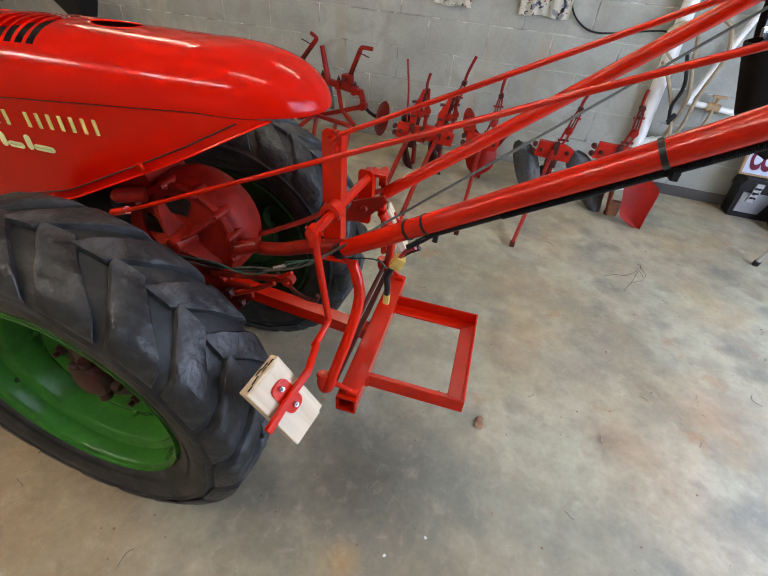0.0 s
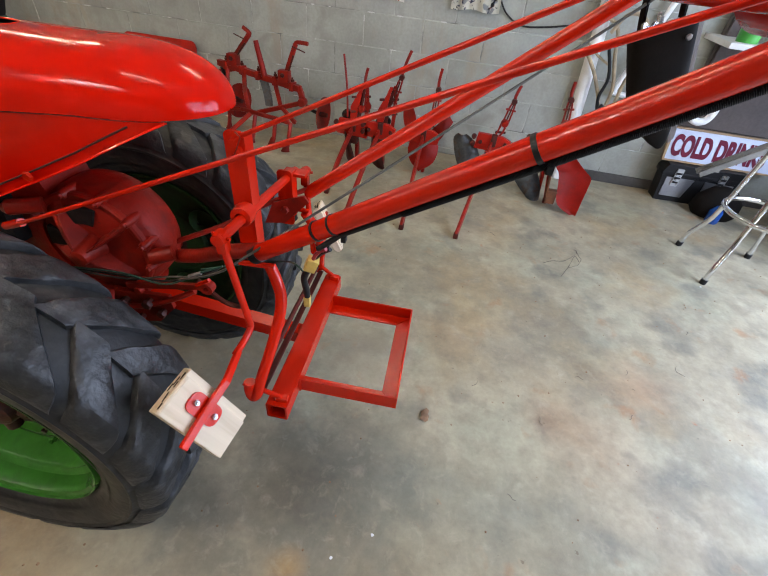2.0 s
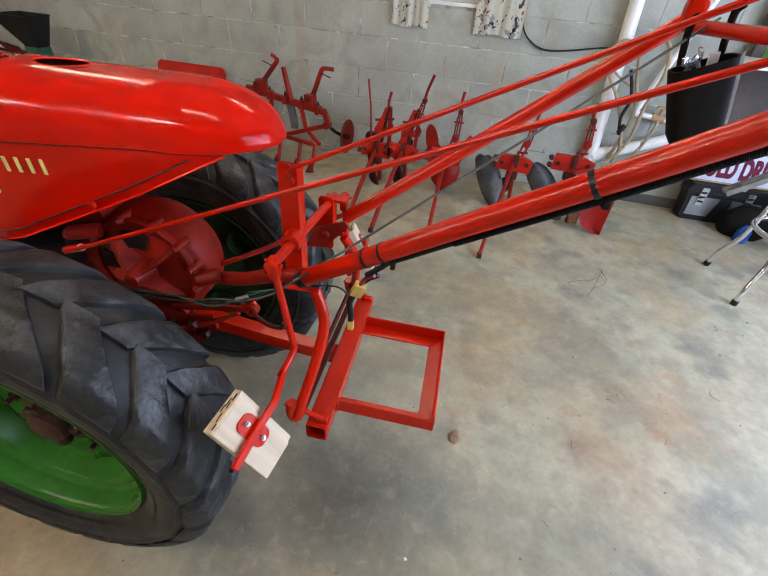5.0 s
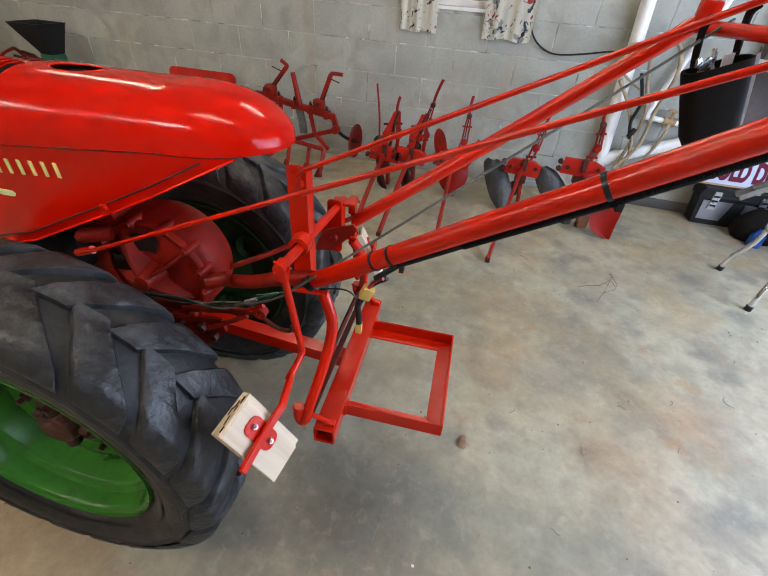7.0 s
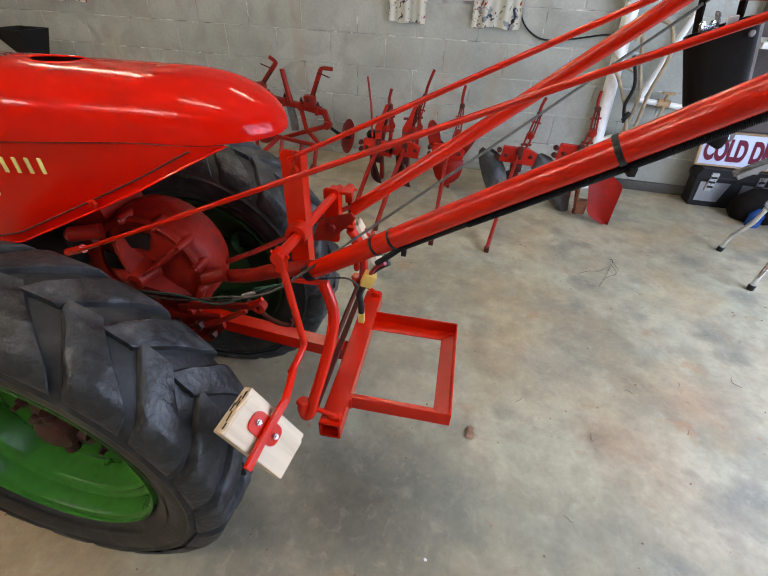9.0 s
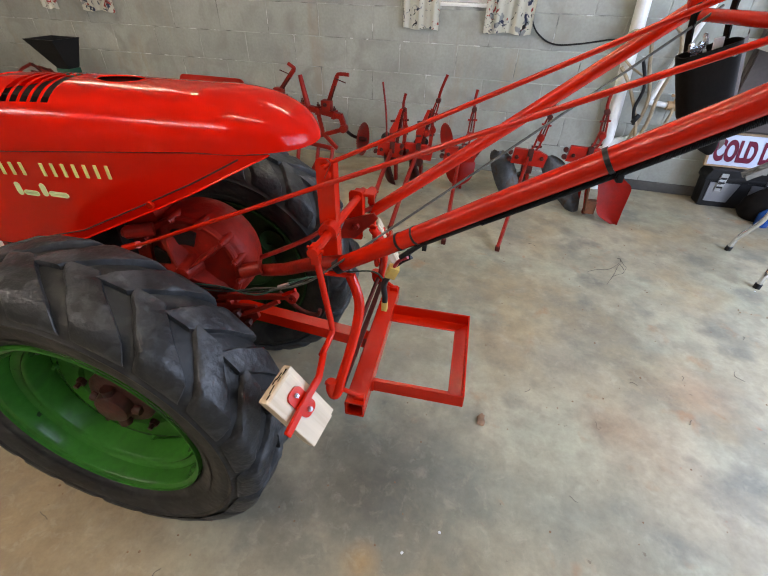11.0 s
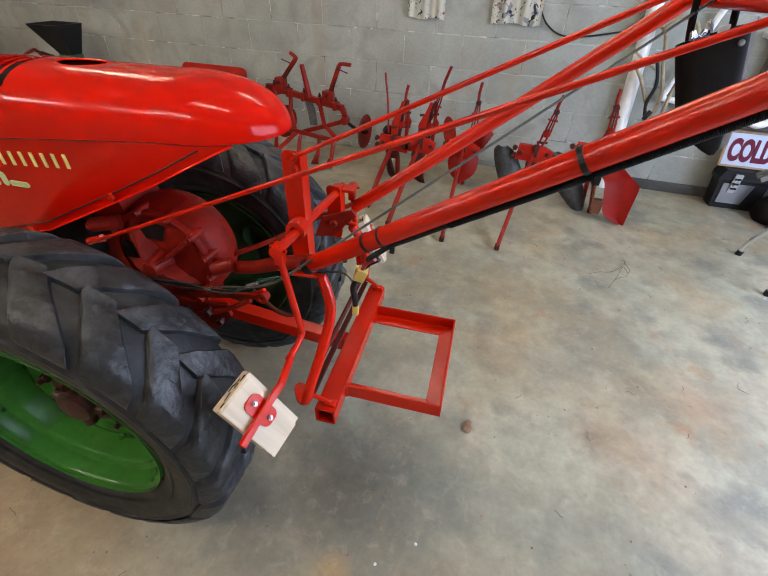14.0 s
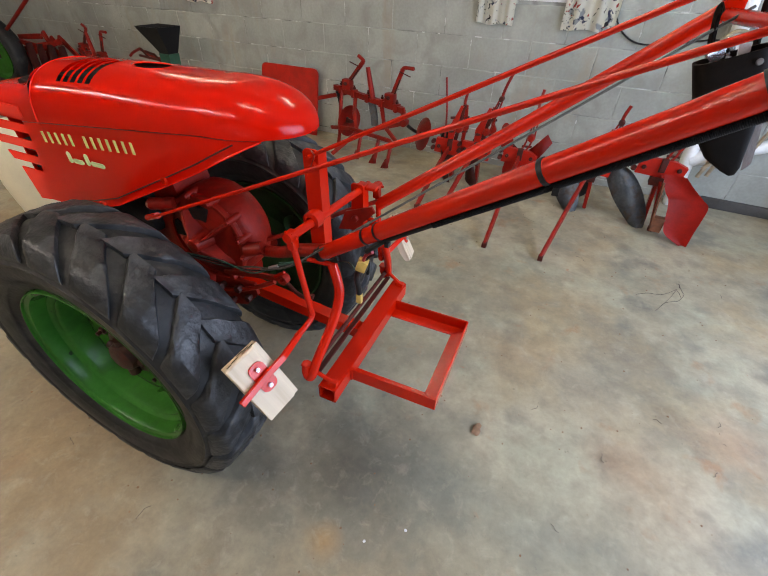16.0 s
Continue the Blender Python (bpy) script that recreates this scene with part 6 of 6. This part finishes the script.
# ---- tool pouch on the cross bar ----
P = tractor.matrix_world
pouch = thing("tool_pouch", "black leather tool pouch hung from the cross bar by straps", "pouch", P @ pose(0.460, 0.150, 1.118, 0, -22, 2))


def pouch_body():
    bm = bmesh.new()
    rings = []
    for left, right, hd, z in ((-0.002, 0.008, 0.008, -0.190), (-0.014, 0.014, 0.014, -0.178), (-0.036, 0.020, 0.020, -0.150), (-0.053, 0.032, 0.023, -0.100), (-0.056, 0.040, 0.025, 0.0), (-0.056, 0.041, 0.024, 0.010), (-0.052, 0.037, 0.020, 0.010), (-0.050, 0.036, 0.019, -0.05)):
        hw, sx = (right - left) / 2, (right + left) / 2
        ring = []
        for k in range(24):
            a = 2 * math.pi * k / 24
            ring.append(bm.verts.new((sx + hw * math.copysign(abs(math.cos(a)) ** 0.45, math.cos(a)), hd * math.copysign(abs(math.sin(a)) ** 0.6, math.sin(a)), z)))
        rings.append(ring)
    for a, b in zip(rings, rings[1:]):
        for k in range(24):
            bm.faces.new((a[k], a[(k + 1) % 24], b[(k + 1) % 24], b[k]))
    bm.faces.new(rings[0][::-1])
    bm.faces.new(rings[-1])
    return bm


part("pouch_body", pouch_body(), leather, pouch, "black leather pouch body")
part("gusset", patch((0.033, -0.018, 0.010), (0.060, 0.022, 0.014), (0.034, 0.014, -0.175), (0.014, -0.012, -0.182), (0.008, 0, 0), 8, 0.003), gusset, pouch, "worn brown leather gusset")
part("stud", moved(lathe([(0, -0.003), (0.004, -0.0025), (0.005, 0)], 14), pose(0.022, -0.026, -0.006)), steel, pouch)
for x in (-0.035, 0.025):
    part("hanging_strap", strap(smooth_path([(x, 0.024, -0.03), (x + 0.004, 0.027, 0.02), (x + 0.010, 0.016, 0.070), (x + 0.014, -0.002, 0.080), (x + 0.012, 0.020, 0.066), (x + 0.006, 0.032, 0.01)], 5), 0.013, 0.003, (1, 0.2, 0)), leather, pouch)


def spanner(m, length, label):
    o = [(0.0, 0.004), (length * 0.75, 0.005), (length * 0.82, 0.013), (length * 0.96, 0.014), (length, 0.009), (length * 0.92, 0.004), (length * 0.92, -0.004), (length, -0.009), (length * 0.96, -0.014), (length * 0.82, -0.013), (length * 0.75, -0.005), (0.0, -0.004)]
    ob = tagged(part("spanner", slab([(b, a) for a, b in o], -0.0025, 0.0025, 0.0008), steel), label, "spanner", "tools in the pouch")
    ob.matrix_world = P @ pose(0.457, 0.150, 1.118, 0, -22, 2) @ m
    return ob


spanner(pose(-0.040, -0.006, -0.055, 0, 14, 25), 0.082, "steel open-ended spanner standing in the leather pouch")
spanner(pose(-0.014, 0.0, -0.055, 0, 20, 60), 0.088, "steel open-ended spanner standing in the leather pouch")
packet = tagged(part("manual_packet", box(-0.008, 0.008, -0.002, 0.002, -0.03, 0.018, 0.001), label_white), "small white-labelled packet tucked in the pouch", "packet")
packet.matrix_world = P @ pose(0.457, 0.150, 1.118, 0, -22, 2) @ pose(0.012, 0.010, 0.0, 4, 8, 5)
tank = tagged(part("red_can", moved(join(lathe([(0, -0.085), (0.055, -0.083), (0.068, -0.07), (0.070, 0.06), (0.06, 0.078), (0.02, 0.085), (0.018, 0.105), (0, 0.107)], 36), ), pose(0, 0, 0, 0, 0, 0)), red), "round red can strapped to the tractor cross bar", "can")
tank.matrix_world = P @ pose(0.548, -0.01, 1.208, 0, 0, 10)

# ---- the corner by the door ----
A = pose(2.172, -0.162, 0, 0, 0, 2) @ Matrix.Diagonal((1, 0.72, 1.08, 1))
chest = thing("tool_chest", "black plastic toolbox with silver front plates", "toolbox", A)
part("box_body", join(slab([(0.03, 0.0), (0.50, 0.0), (0.52, 0.17), (0.01, 0.17)], 0.0, 0.15, 0.008), box(0.0, 0.53, -0.012, 0.165, 0.165, 0.190, 0.006)), black, chest, "black plastic box body")
part("lid", slab([(0.0, 0.19), (0.53, 0.19), (0.51, 0.235), (0.02, 0.235)], -0.012, 0.165, 0.006), black, chest, "black plastic lid")
for x in (0.05, 0.30):
    part("front_plate", slab([(x, 0.035), (x + 0.14, 0.035), (x + 0.17, 0.155), (x - 0.01, 0.155)], -0.010, 0.004, 0.002), plate_steel, chest, "silver front plate")
for x in (0.10, 0.38):
    lt = part("latch", slab(rounded(x - 0.022, x + 0.022, 0.105, 0.215, 0.004), -0.024, -0.010, 0.002), steel, chest)
    for k in range(3):
        part("latch_rib", box(x - 0.018, x + 0.018, -0.028, -0.023, 0.125 + k * 0.028, 0.137 + k * 0.028, 0.001), black, lt)

S = pose(2.158, -0.112, 0.268, -17, 0, 1)
sign = thing("painted_sign", "white sign with maroon letters in a pine frame", "sign", S)
part("sign_panel", box(0, 0.70, 0.004, 0.012, 0, 0.190, 0.001), sign_white, sign, "bluish white sign panel")
for a in ((-0.012, 0.712, -0.002, 0.016, -0.012, 0.0), (-0.012, 0.712, -0.002, 0.016, 0.19, 0.205), (-0.015, 0.0, -0.002, 0.016, 0.0, 0.19), (0.70, 0.715, -0.002, 0.016, 0.0, 0.19)):
    part("sign_frame", box(*a, 0.002), frame_wood, sign)
text = bpy.data.curves.new("sign_text", "FONT")
text.body, text.size, text.extrude, text.offset = "COLD DRINKS", 0.185, 0.0015, 0.0085
text.space_character = 1.02
tmp = new("sign_text", text)
bpy.context.view_layer.update()
mesh = bpy.data.meshes.new_from_object(tmp.evaluated_get(bpy.context.evaluated_depsgraph_get()))
bpy.data.objects.remove(tmp)
letters = new("lettering", mesh)
mesh.materials.clear()
mesh.materials.append(sign_red)
letters.parent = sign
wide_ = max(v.co.x for v in mesh.vertices)
letters.matrix_local = Matrix.Translation((0.018, 0.0015, 0.032)) @ Matrix.Rotation(radians(90), 4, "X") @ Matrix.Diagonal((0.585 / wide_, 0.95, 1, 1))
tagged(letters, "maroon block letters")

cab = thing("corner_cabinet", "brown-grey panelled cabinet in the garage corner", "cabinet", pose(2.20, -0.02, 0))
part("carcass", box(-0.06, 1.05, -0.045, 0.0, 0.47, 1.40, 0.006), dark_board, cab)
for x in (-0.052, 0.502):
    part("cabinet_door", box(x, x + 0.545, -0.062, -0.046, 0.48, 1.39, 0.004), dark_board, cab)
jh = tagged(part("hook_pipe", sweep(smooth_path([(2.129, -0.086, 0.660), (2.132, -0.086, 0.625), (2.155, -0.086, 0.572), (2.195, -0.086, 0.530), (2.245, -0.086, 0.512), (2.285, -0.086, 0.528), (2.304, -0.086, 0.575), (2.300, -0.086, 0.630), (2.292, -0.086, 0.655)], 6), 0.023, 16), white_pvc), "white J-shaped plastic trap pipe fixed to the cabinet", "pipe")
for x, z in ((2.130, 0.640), (2.296, 0.632)):
    part("pipe_collar", sweep([(x, -0.086, z - 0.016), (x, -0.086, z + 0.016)], 0.030, 16), white_pvc, jh)

shelf = thing("wall_shelf", "white shelf board with plastic tubs on brackets", "shelf", pose(2.04, -0.42, 0.945, 0, 0, -4))
part("shelf_board", box(0, 1.30, 0.0, 0.42, 0.0, 0.028, 0.003), white_paint, shelf)
for x in (0.15, 1.1):
    part("shelf_bracket", strap([(x, 0.40, -0.14), (x, 0.40, -0.004), (x, 0.10, -0.004)], 0.02, 0.006, (1, 0, 0)), dark_board, shelf)
W0 = shelf.matrix_world
tub = tagged(part("plastic_tub", lathe([(0, 0), (0.05, 0), (0.055, 0.07), (0.05, 0.075), (0, 0.075)], 24, "z"), bin_green), "bright green plastic tub on the white shelf", "tub")
tub.matrix_world = W0 @ pose(0.10, 0.10, 0.0285)
tray2 = tagged(part("blue_tray", join(box(0.0, 0.5, 0, 0.25, 0.0, 0.008, 0.002), box(0.0, 0.5, 0, 0.008, 0.008, 0.05, 0.002), box(0.0, 0.5, 0.242, 0.25, 0.008, 0.05, 0.002), box(0.0, 0.008, 0.008, 0.242, 0.008, 0.05, 0.002), box(0.492, 0.5, 0.008, 0.242, 0.008, 0.05, 0.002)), label_white), "shallow pale plastic tray on the white shelf", "tray")
tray2.matrix_world = W0 @ pose(0.20, 0.06, 0.0285)
crate = tagged(part("white_crate", join(box(0, 0.5, 0, 0.3, 0, 0.012, 0.003), box(0, 0.5, 0, 0.01, 0.012, 0.20, 0.003), box(0, 0.5, 0.29, 0.3, 0.012, 0.20, 0.003), box(0, 0.01, 0.01, 0.29, 0.012, 0.2, 0.003), box(0.49, 0.5, 0.01, 0.29, 0.012, 0.2, 0.003)), white_paint),
               "white plastic crate standing on the grey cabinet", "crate")
crate.matrix_world = pose(2.42, -0.115, 0.862) @ Matrix.Diagonal((0.9, 0.30, 0.36, 1))

prop = thing("folding_easel", "weathered grey wooden folding easel leaning by the sign", "easel", pose(2.20, -0.42, 0))
for dy in (0.0, -0.05):
    part("rail", strap([(0.03, dy, 0.315), (0.60, dy - 0.06, 0.78)], 0.036, 0.014, (0, 1, 0)), grey_wood, prop)
part("spreader", box(0.08, 0.12, -0.06, 0.01, 0.345, 0.375, 0.003), grey_wood, prop)
part("leg", strap([(0.58, -0.08, 0.77), (0.66, -0.16, 0.003)], 0.036, 0.014, (0, 1, 0)), grey_wood, prop)


def bar_stool(cx, cy):
    """A chromed stool: four splayed legs bent at the knee, a foot ring and a padded seat."""
    st = thing("bar_stool", "chromed steel bar stool with a foot ring", "stool", pose(cx, cy, 0))
    for sx, sy in ((-1, 1), (-1, -1), (1, 1), (1, -1)):
        leg = part("leg", sweep(smooth_path([(sx * 0.188, sy * 0.188, 0.020), (sx * 0.180, sy * 0.180, 0.09), (sx * 0.155, sy * 0.155, 0.17), (sx * 0.138, sy * 0.138, 0.25), (sx * 0.118, sy * 0.118, 0.50), (sx * 0.105, sy * 0.105, 0.70)], 7), 0.0125, 14), chrome, st)
        part("rubber_foot", sweep([(sx * 0.189, sy * 0.189, 0.0), (sx * 0.187, sy * 0.187, 0.026)], 0.0165, 14), black, leg)
    n = 48
    part("foot_ring", sweep([(0.190 * math.cos(2 * math.pi * k / n), 0.190 * math.sin(2 * math.pi * k / n), 0.335) for k in range(n)], 0.0125, 12, closed=True), chrome, st, "chromed foot ring")
    part("seat", moved(lathe([(0, -0.03), (0.15, -0.03), (0.175, -0.01), (0.175, 0.02), (0.15, 0.045), (0, 0.05)], 40, "z"), pose(0, 0, 0.73)), maroon, st, "round maroon padded seat")


bar_stool(2.365, -0.978)
sack = tagged(part("black_bag", moved(lathe([(0, 0), (0.12, 0.0), (0.15, 0.04), (0.14, 0.13), (0.08, 0.20), (0.03, 0.22), (0, 0.22)], 24, "z"), Matrix.Diagonal((0.95, 0.62, 0.92, 1))), leather), "slumped black cloth bag on the floor", "bag")
sack.matrix_world = pose(2.53, -0.285, 0, 0, 0, -12)
jug = tagged(part("blue_bottle", lathe([(0, 0), (0.045, 0), (0.05, 0.01), (0.05, 0.10), (0.03, 0.13), (0.015, 0.15), (0, 0.152)], 24, "z"), blue), "blue plastic bottle beside the black bag", "bottle")
jug.matrix_world = pose(2.50, -0.385, 0) @ Matrix.Diagonal((0.8, 0.8, 0.75, 1))
crate2 = thing("maroon_locker", "low maroon steel locker on the floor", "locker", pose(2.90, -0.62, 0, 0, 0, -14))
part("body", box(0, 0.45, -0.3, 0.3, 0.0, 0.42, 0.008), maroon, crate2)
part("locker_door", box(-0.012, 0.0, -0.28, 0.28, 0.03, 0.39, 0.004), maroon, crate2)
part("pull", box(-0.024, -0.012, -0.04, 0.04, 0.30, 0.32, 0.003), steel, crate2)
easel_card = tagged(part("paper_sheet", moved(box(0, 0.004, -0.12, 0.12, 0.0, 0.3, 0.001), pose(2.872, -0.60, 0.03, 0, 2, -14)), barrel_cream), "stained paper sheet leaning on the maroon locker", "paper")

# ---- small things on the floor ----
wire_bits = [[(1.535, -1.085), (1.541, -1.105), (1.545, -1.120)], [(1.541, -1.110), (1.556, -1.150), (1.556, -1.190), (1.535, -1.235), (1.505, -1.268), (1.475, -1.285)], [(1.548, -1.200), (1.527, -1.165), (1.505, -1.215), (1.475, -1.290), (1.437, -1.365)], [(1.530, -1.150), (1.470, -1.215), (1.40, -1.255), (1.355, -1.275)]]
wt = thing("bent_wire", "thin bent rusty wire lying on the concrete floor", "wire", pose(1.5, -1.2, 0))
for k, w in enumerate(wire_bits):
    part("strand", sweep(smooth_path([(x - 1.5, y + 1.2, 0.003 + 0.010 * ((i + k) % 2)) for i, (x, y) in enumerate(w)], 6), 0.0017 if k == 0 else 0.0011, 6), rust, wt)
chip = bmesh.new()
bmesh.ops.create_icosphere(chip, subdivisions=2, radius=1)
for v in chip.verts:
    k = 1 + 0.7 * noise.noise(v.co * 1.3)
    v.co = Vector((v.co.x * 0.014 * k, v.co.y * 0.023 * k, 0.003 + max(-0.003, v.co.z * 0.0028 * k)))
clod = tagged(part("clay_clod", chip, dirt_grain), "small flat brown clod on the concrete floor", "clod")
clod.location = (0.884, -2.347, 0.0005)
rnd = random.Random(5)


def twig(n, spread):
    pts, a = [(0.0, 0.0)], rnd.random() * 6
    for _ in range(n):
        a += rnd.uniform(-0.9, 0.9)
        pts.append((pts[-1][0] + spread * math.cos(a), pts[-1][1] + spread * math.sin(a)))
    return sweep(smooth_path([(x, y, 0.0018 + 0.002 * (i % 2)) for i, (x, y) in enumerate(pts)], 4), 0.0008, 5)


for x, y, n, s in ((1.84, -1.84, 4, 0.016), (1.27, -2.24, 3, 0.012), (1.05, -2.15, 3, 0.012), (0.12, -3.06, 3, 0.016), (1.62, -1.95, 2, 0.014), (1.60, -2.14, 3, 0.010), (1.18, -2.55, 3, 0.010), (1.95, -1.62, 2, 0.012), (0.70, -0.72, 4, 0.03), (1.10, -1.10, 3, 0.02), (1.72, -1.08, 2, 0.015), (1.42, -2.02, 3, 0.01), (-0.25, -3.0, 3, 0.012)):
    ob = tagged(part("twig", twig(n, s), rust), "tiny dry twig on the concrete floor", "twig", "litter on the floor")
    ob.location = (x, y, 0.0)
flake = bmesh.new()
bmesh.ops.create_icosphere(flake, subdivisions=1, radius=1)
for v in flake.verts:
    k = 1 + 0.6 * noise.noise(v.co * 2.1)
    v.co = Vector((v.co.x * 0.005 * k, v.co.y * 0.004 * k, 0.0015 + v.co.z * 0.0015))
flake_mesh = finish("paint_flake", flake, label_white, False)
for x, y, turn in ((0.712, -2.816, 20), (2.155, -1.205, 70), (0.80, -2.74, 140)):
    ob = tagged(new("paint_flake", flake_mesh), "tiny white paint flake on the concrete floor", "flake", "paint flakes on the floor")
    ob.matrix_world = pose(x, y, 0.0003, 0, 0, turn)
grit = bmesh.new()
for k in range(260):
    x, y, r = rnd.uniform(-0.6, 2.6), rnd.uniform(-3.1, -0.5), rnd.uniform(0.0015, 0.0045)
    g = bmesh.ops.create_cone(grit, cap_ends=True, segments=5, radius1=r, radius2=r * 0.4, depth=r * 0.8)
    bmesh.ops.translate(grit, vec=(x, y, r * 0.4), verts=g["verts"])
tagged(part("grit", grit, dirt_grain), "scattered specks of brown grit on the floor", "grit", kind="stuff")

# ---- the blocks of the wall, running bond ----
LONG, COURSE, JOINT, BASE = 0.4064, 0.2000, 0.0065, 0.047


def block_mesh(w, h):
    bm = box(0, w, -0.0022, 0.0058, 0, h, 0)
    front = [e for e in bm.edges if all(v.co.y < 0 for v in e.verts)] + [e for e in bm.edges if abs(e.verts[0].co.y - e.verts[1].co.y) > 0.001]
    bmesh.ops.bevel(bm, geom=front, offset=0.0018, segments=1, affect="EDGES")
    return finish("concrete_block", bm, block, False)


shared, rest = {}, []


def lay(x0, x1, z0, z1, single):
    for h in WINDOWS:
        if x0 < h[1] and x1 > h[0] and z0 < h[3] and z1 > h[2]:
            if x0 < h[0] - 0.03:
                lay(x0, h[0], z0, z1, single)
            if x1 > h[1] + 0.03:
                lay(h[1], x1, z0, z1, single)
            if z0 < h[2] - 0.03:
                lay(max(x0, h[0]), min(x1, h[1]), z0, h[2] - 0.024, single)
            return
    w, h = x1 - x0 - JOINT, z1 - z0 - JOINT
    if w < 0.03 or h < 0.02:
        return
    if single:
        key = (round(w, 3), round(h, 3))
        if key not in shared:
            shared[key] = block_mesh(w, h)
        ob = new("concrete_block", shared[key])
        ob.location = (x0 + JOINT / 2, rnd.uniform(-0.0012, 0.0008), z0 + JOINT / 2)
        ob.parent = wall_north
    else:
        rest.append((x0 + JOINT / 2, z0 + JOINT / 2, w, h))


for row in range(-1, 13):
    z0 = max(0.0, BASE + (row * COURSE))
    z1 = min(HIGH, BASE + (row + 1) * COURSE)
    off = 0.0 if row % 2 else LONG / 2
    k = math.floor((X0 - off) / LONG)
    while off + k * LONG < X1:
        a, b = max(X0, off + k * LONG), min(X1, off + (k + 1) * LONG)
        lay(a, b, z0, z1, row < 6 and a > -5.8)
        k += 1
verts, faces = [], []
for x, z, w, h in rest:
    n = len(verts)
    verts += [(x, -0.003, z), (x + w, -0.003, z), (x + w, -0.003, z + h), (x, -0.003, z + h), (x, 0.0055, z), (x + w, 0.0055, z), (x + w, 0.0055, z + h), (x, 0.0055, z + h)]
    faces += [(n, n + 1, n + 2, n + 3), (n, n + 4, n + 5, n + 1), (n + 1, n + 5, n + 6, n + 2), (n + 2, n + 6, n + 7, n + 3), (n + 3, n + 7, n + 4, n)]
me = bpy.data.meshes.new("upper_blocks")
me.from_pydata(verts, [], faces)
me.materials.append(block)
tagged(new("upper_blocks", me), kind="stuff").parent = wall_north
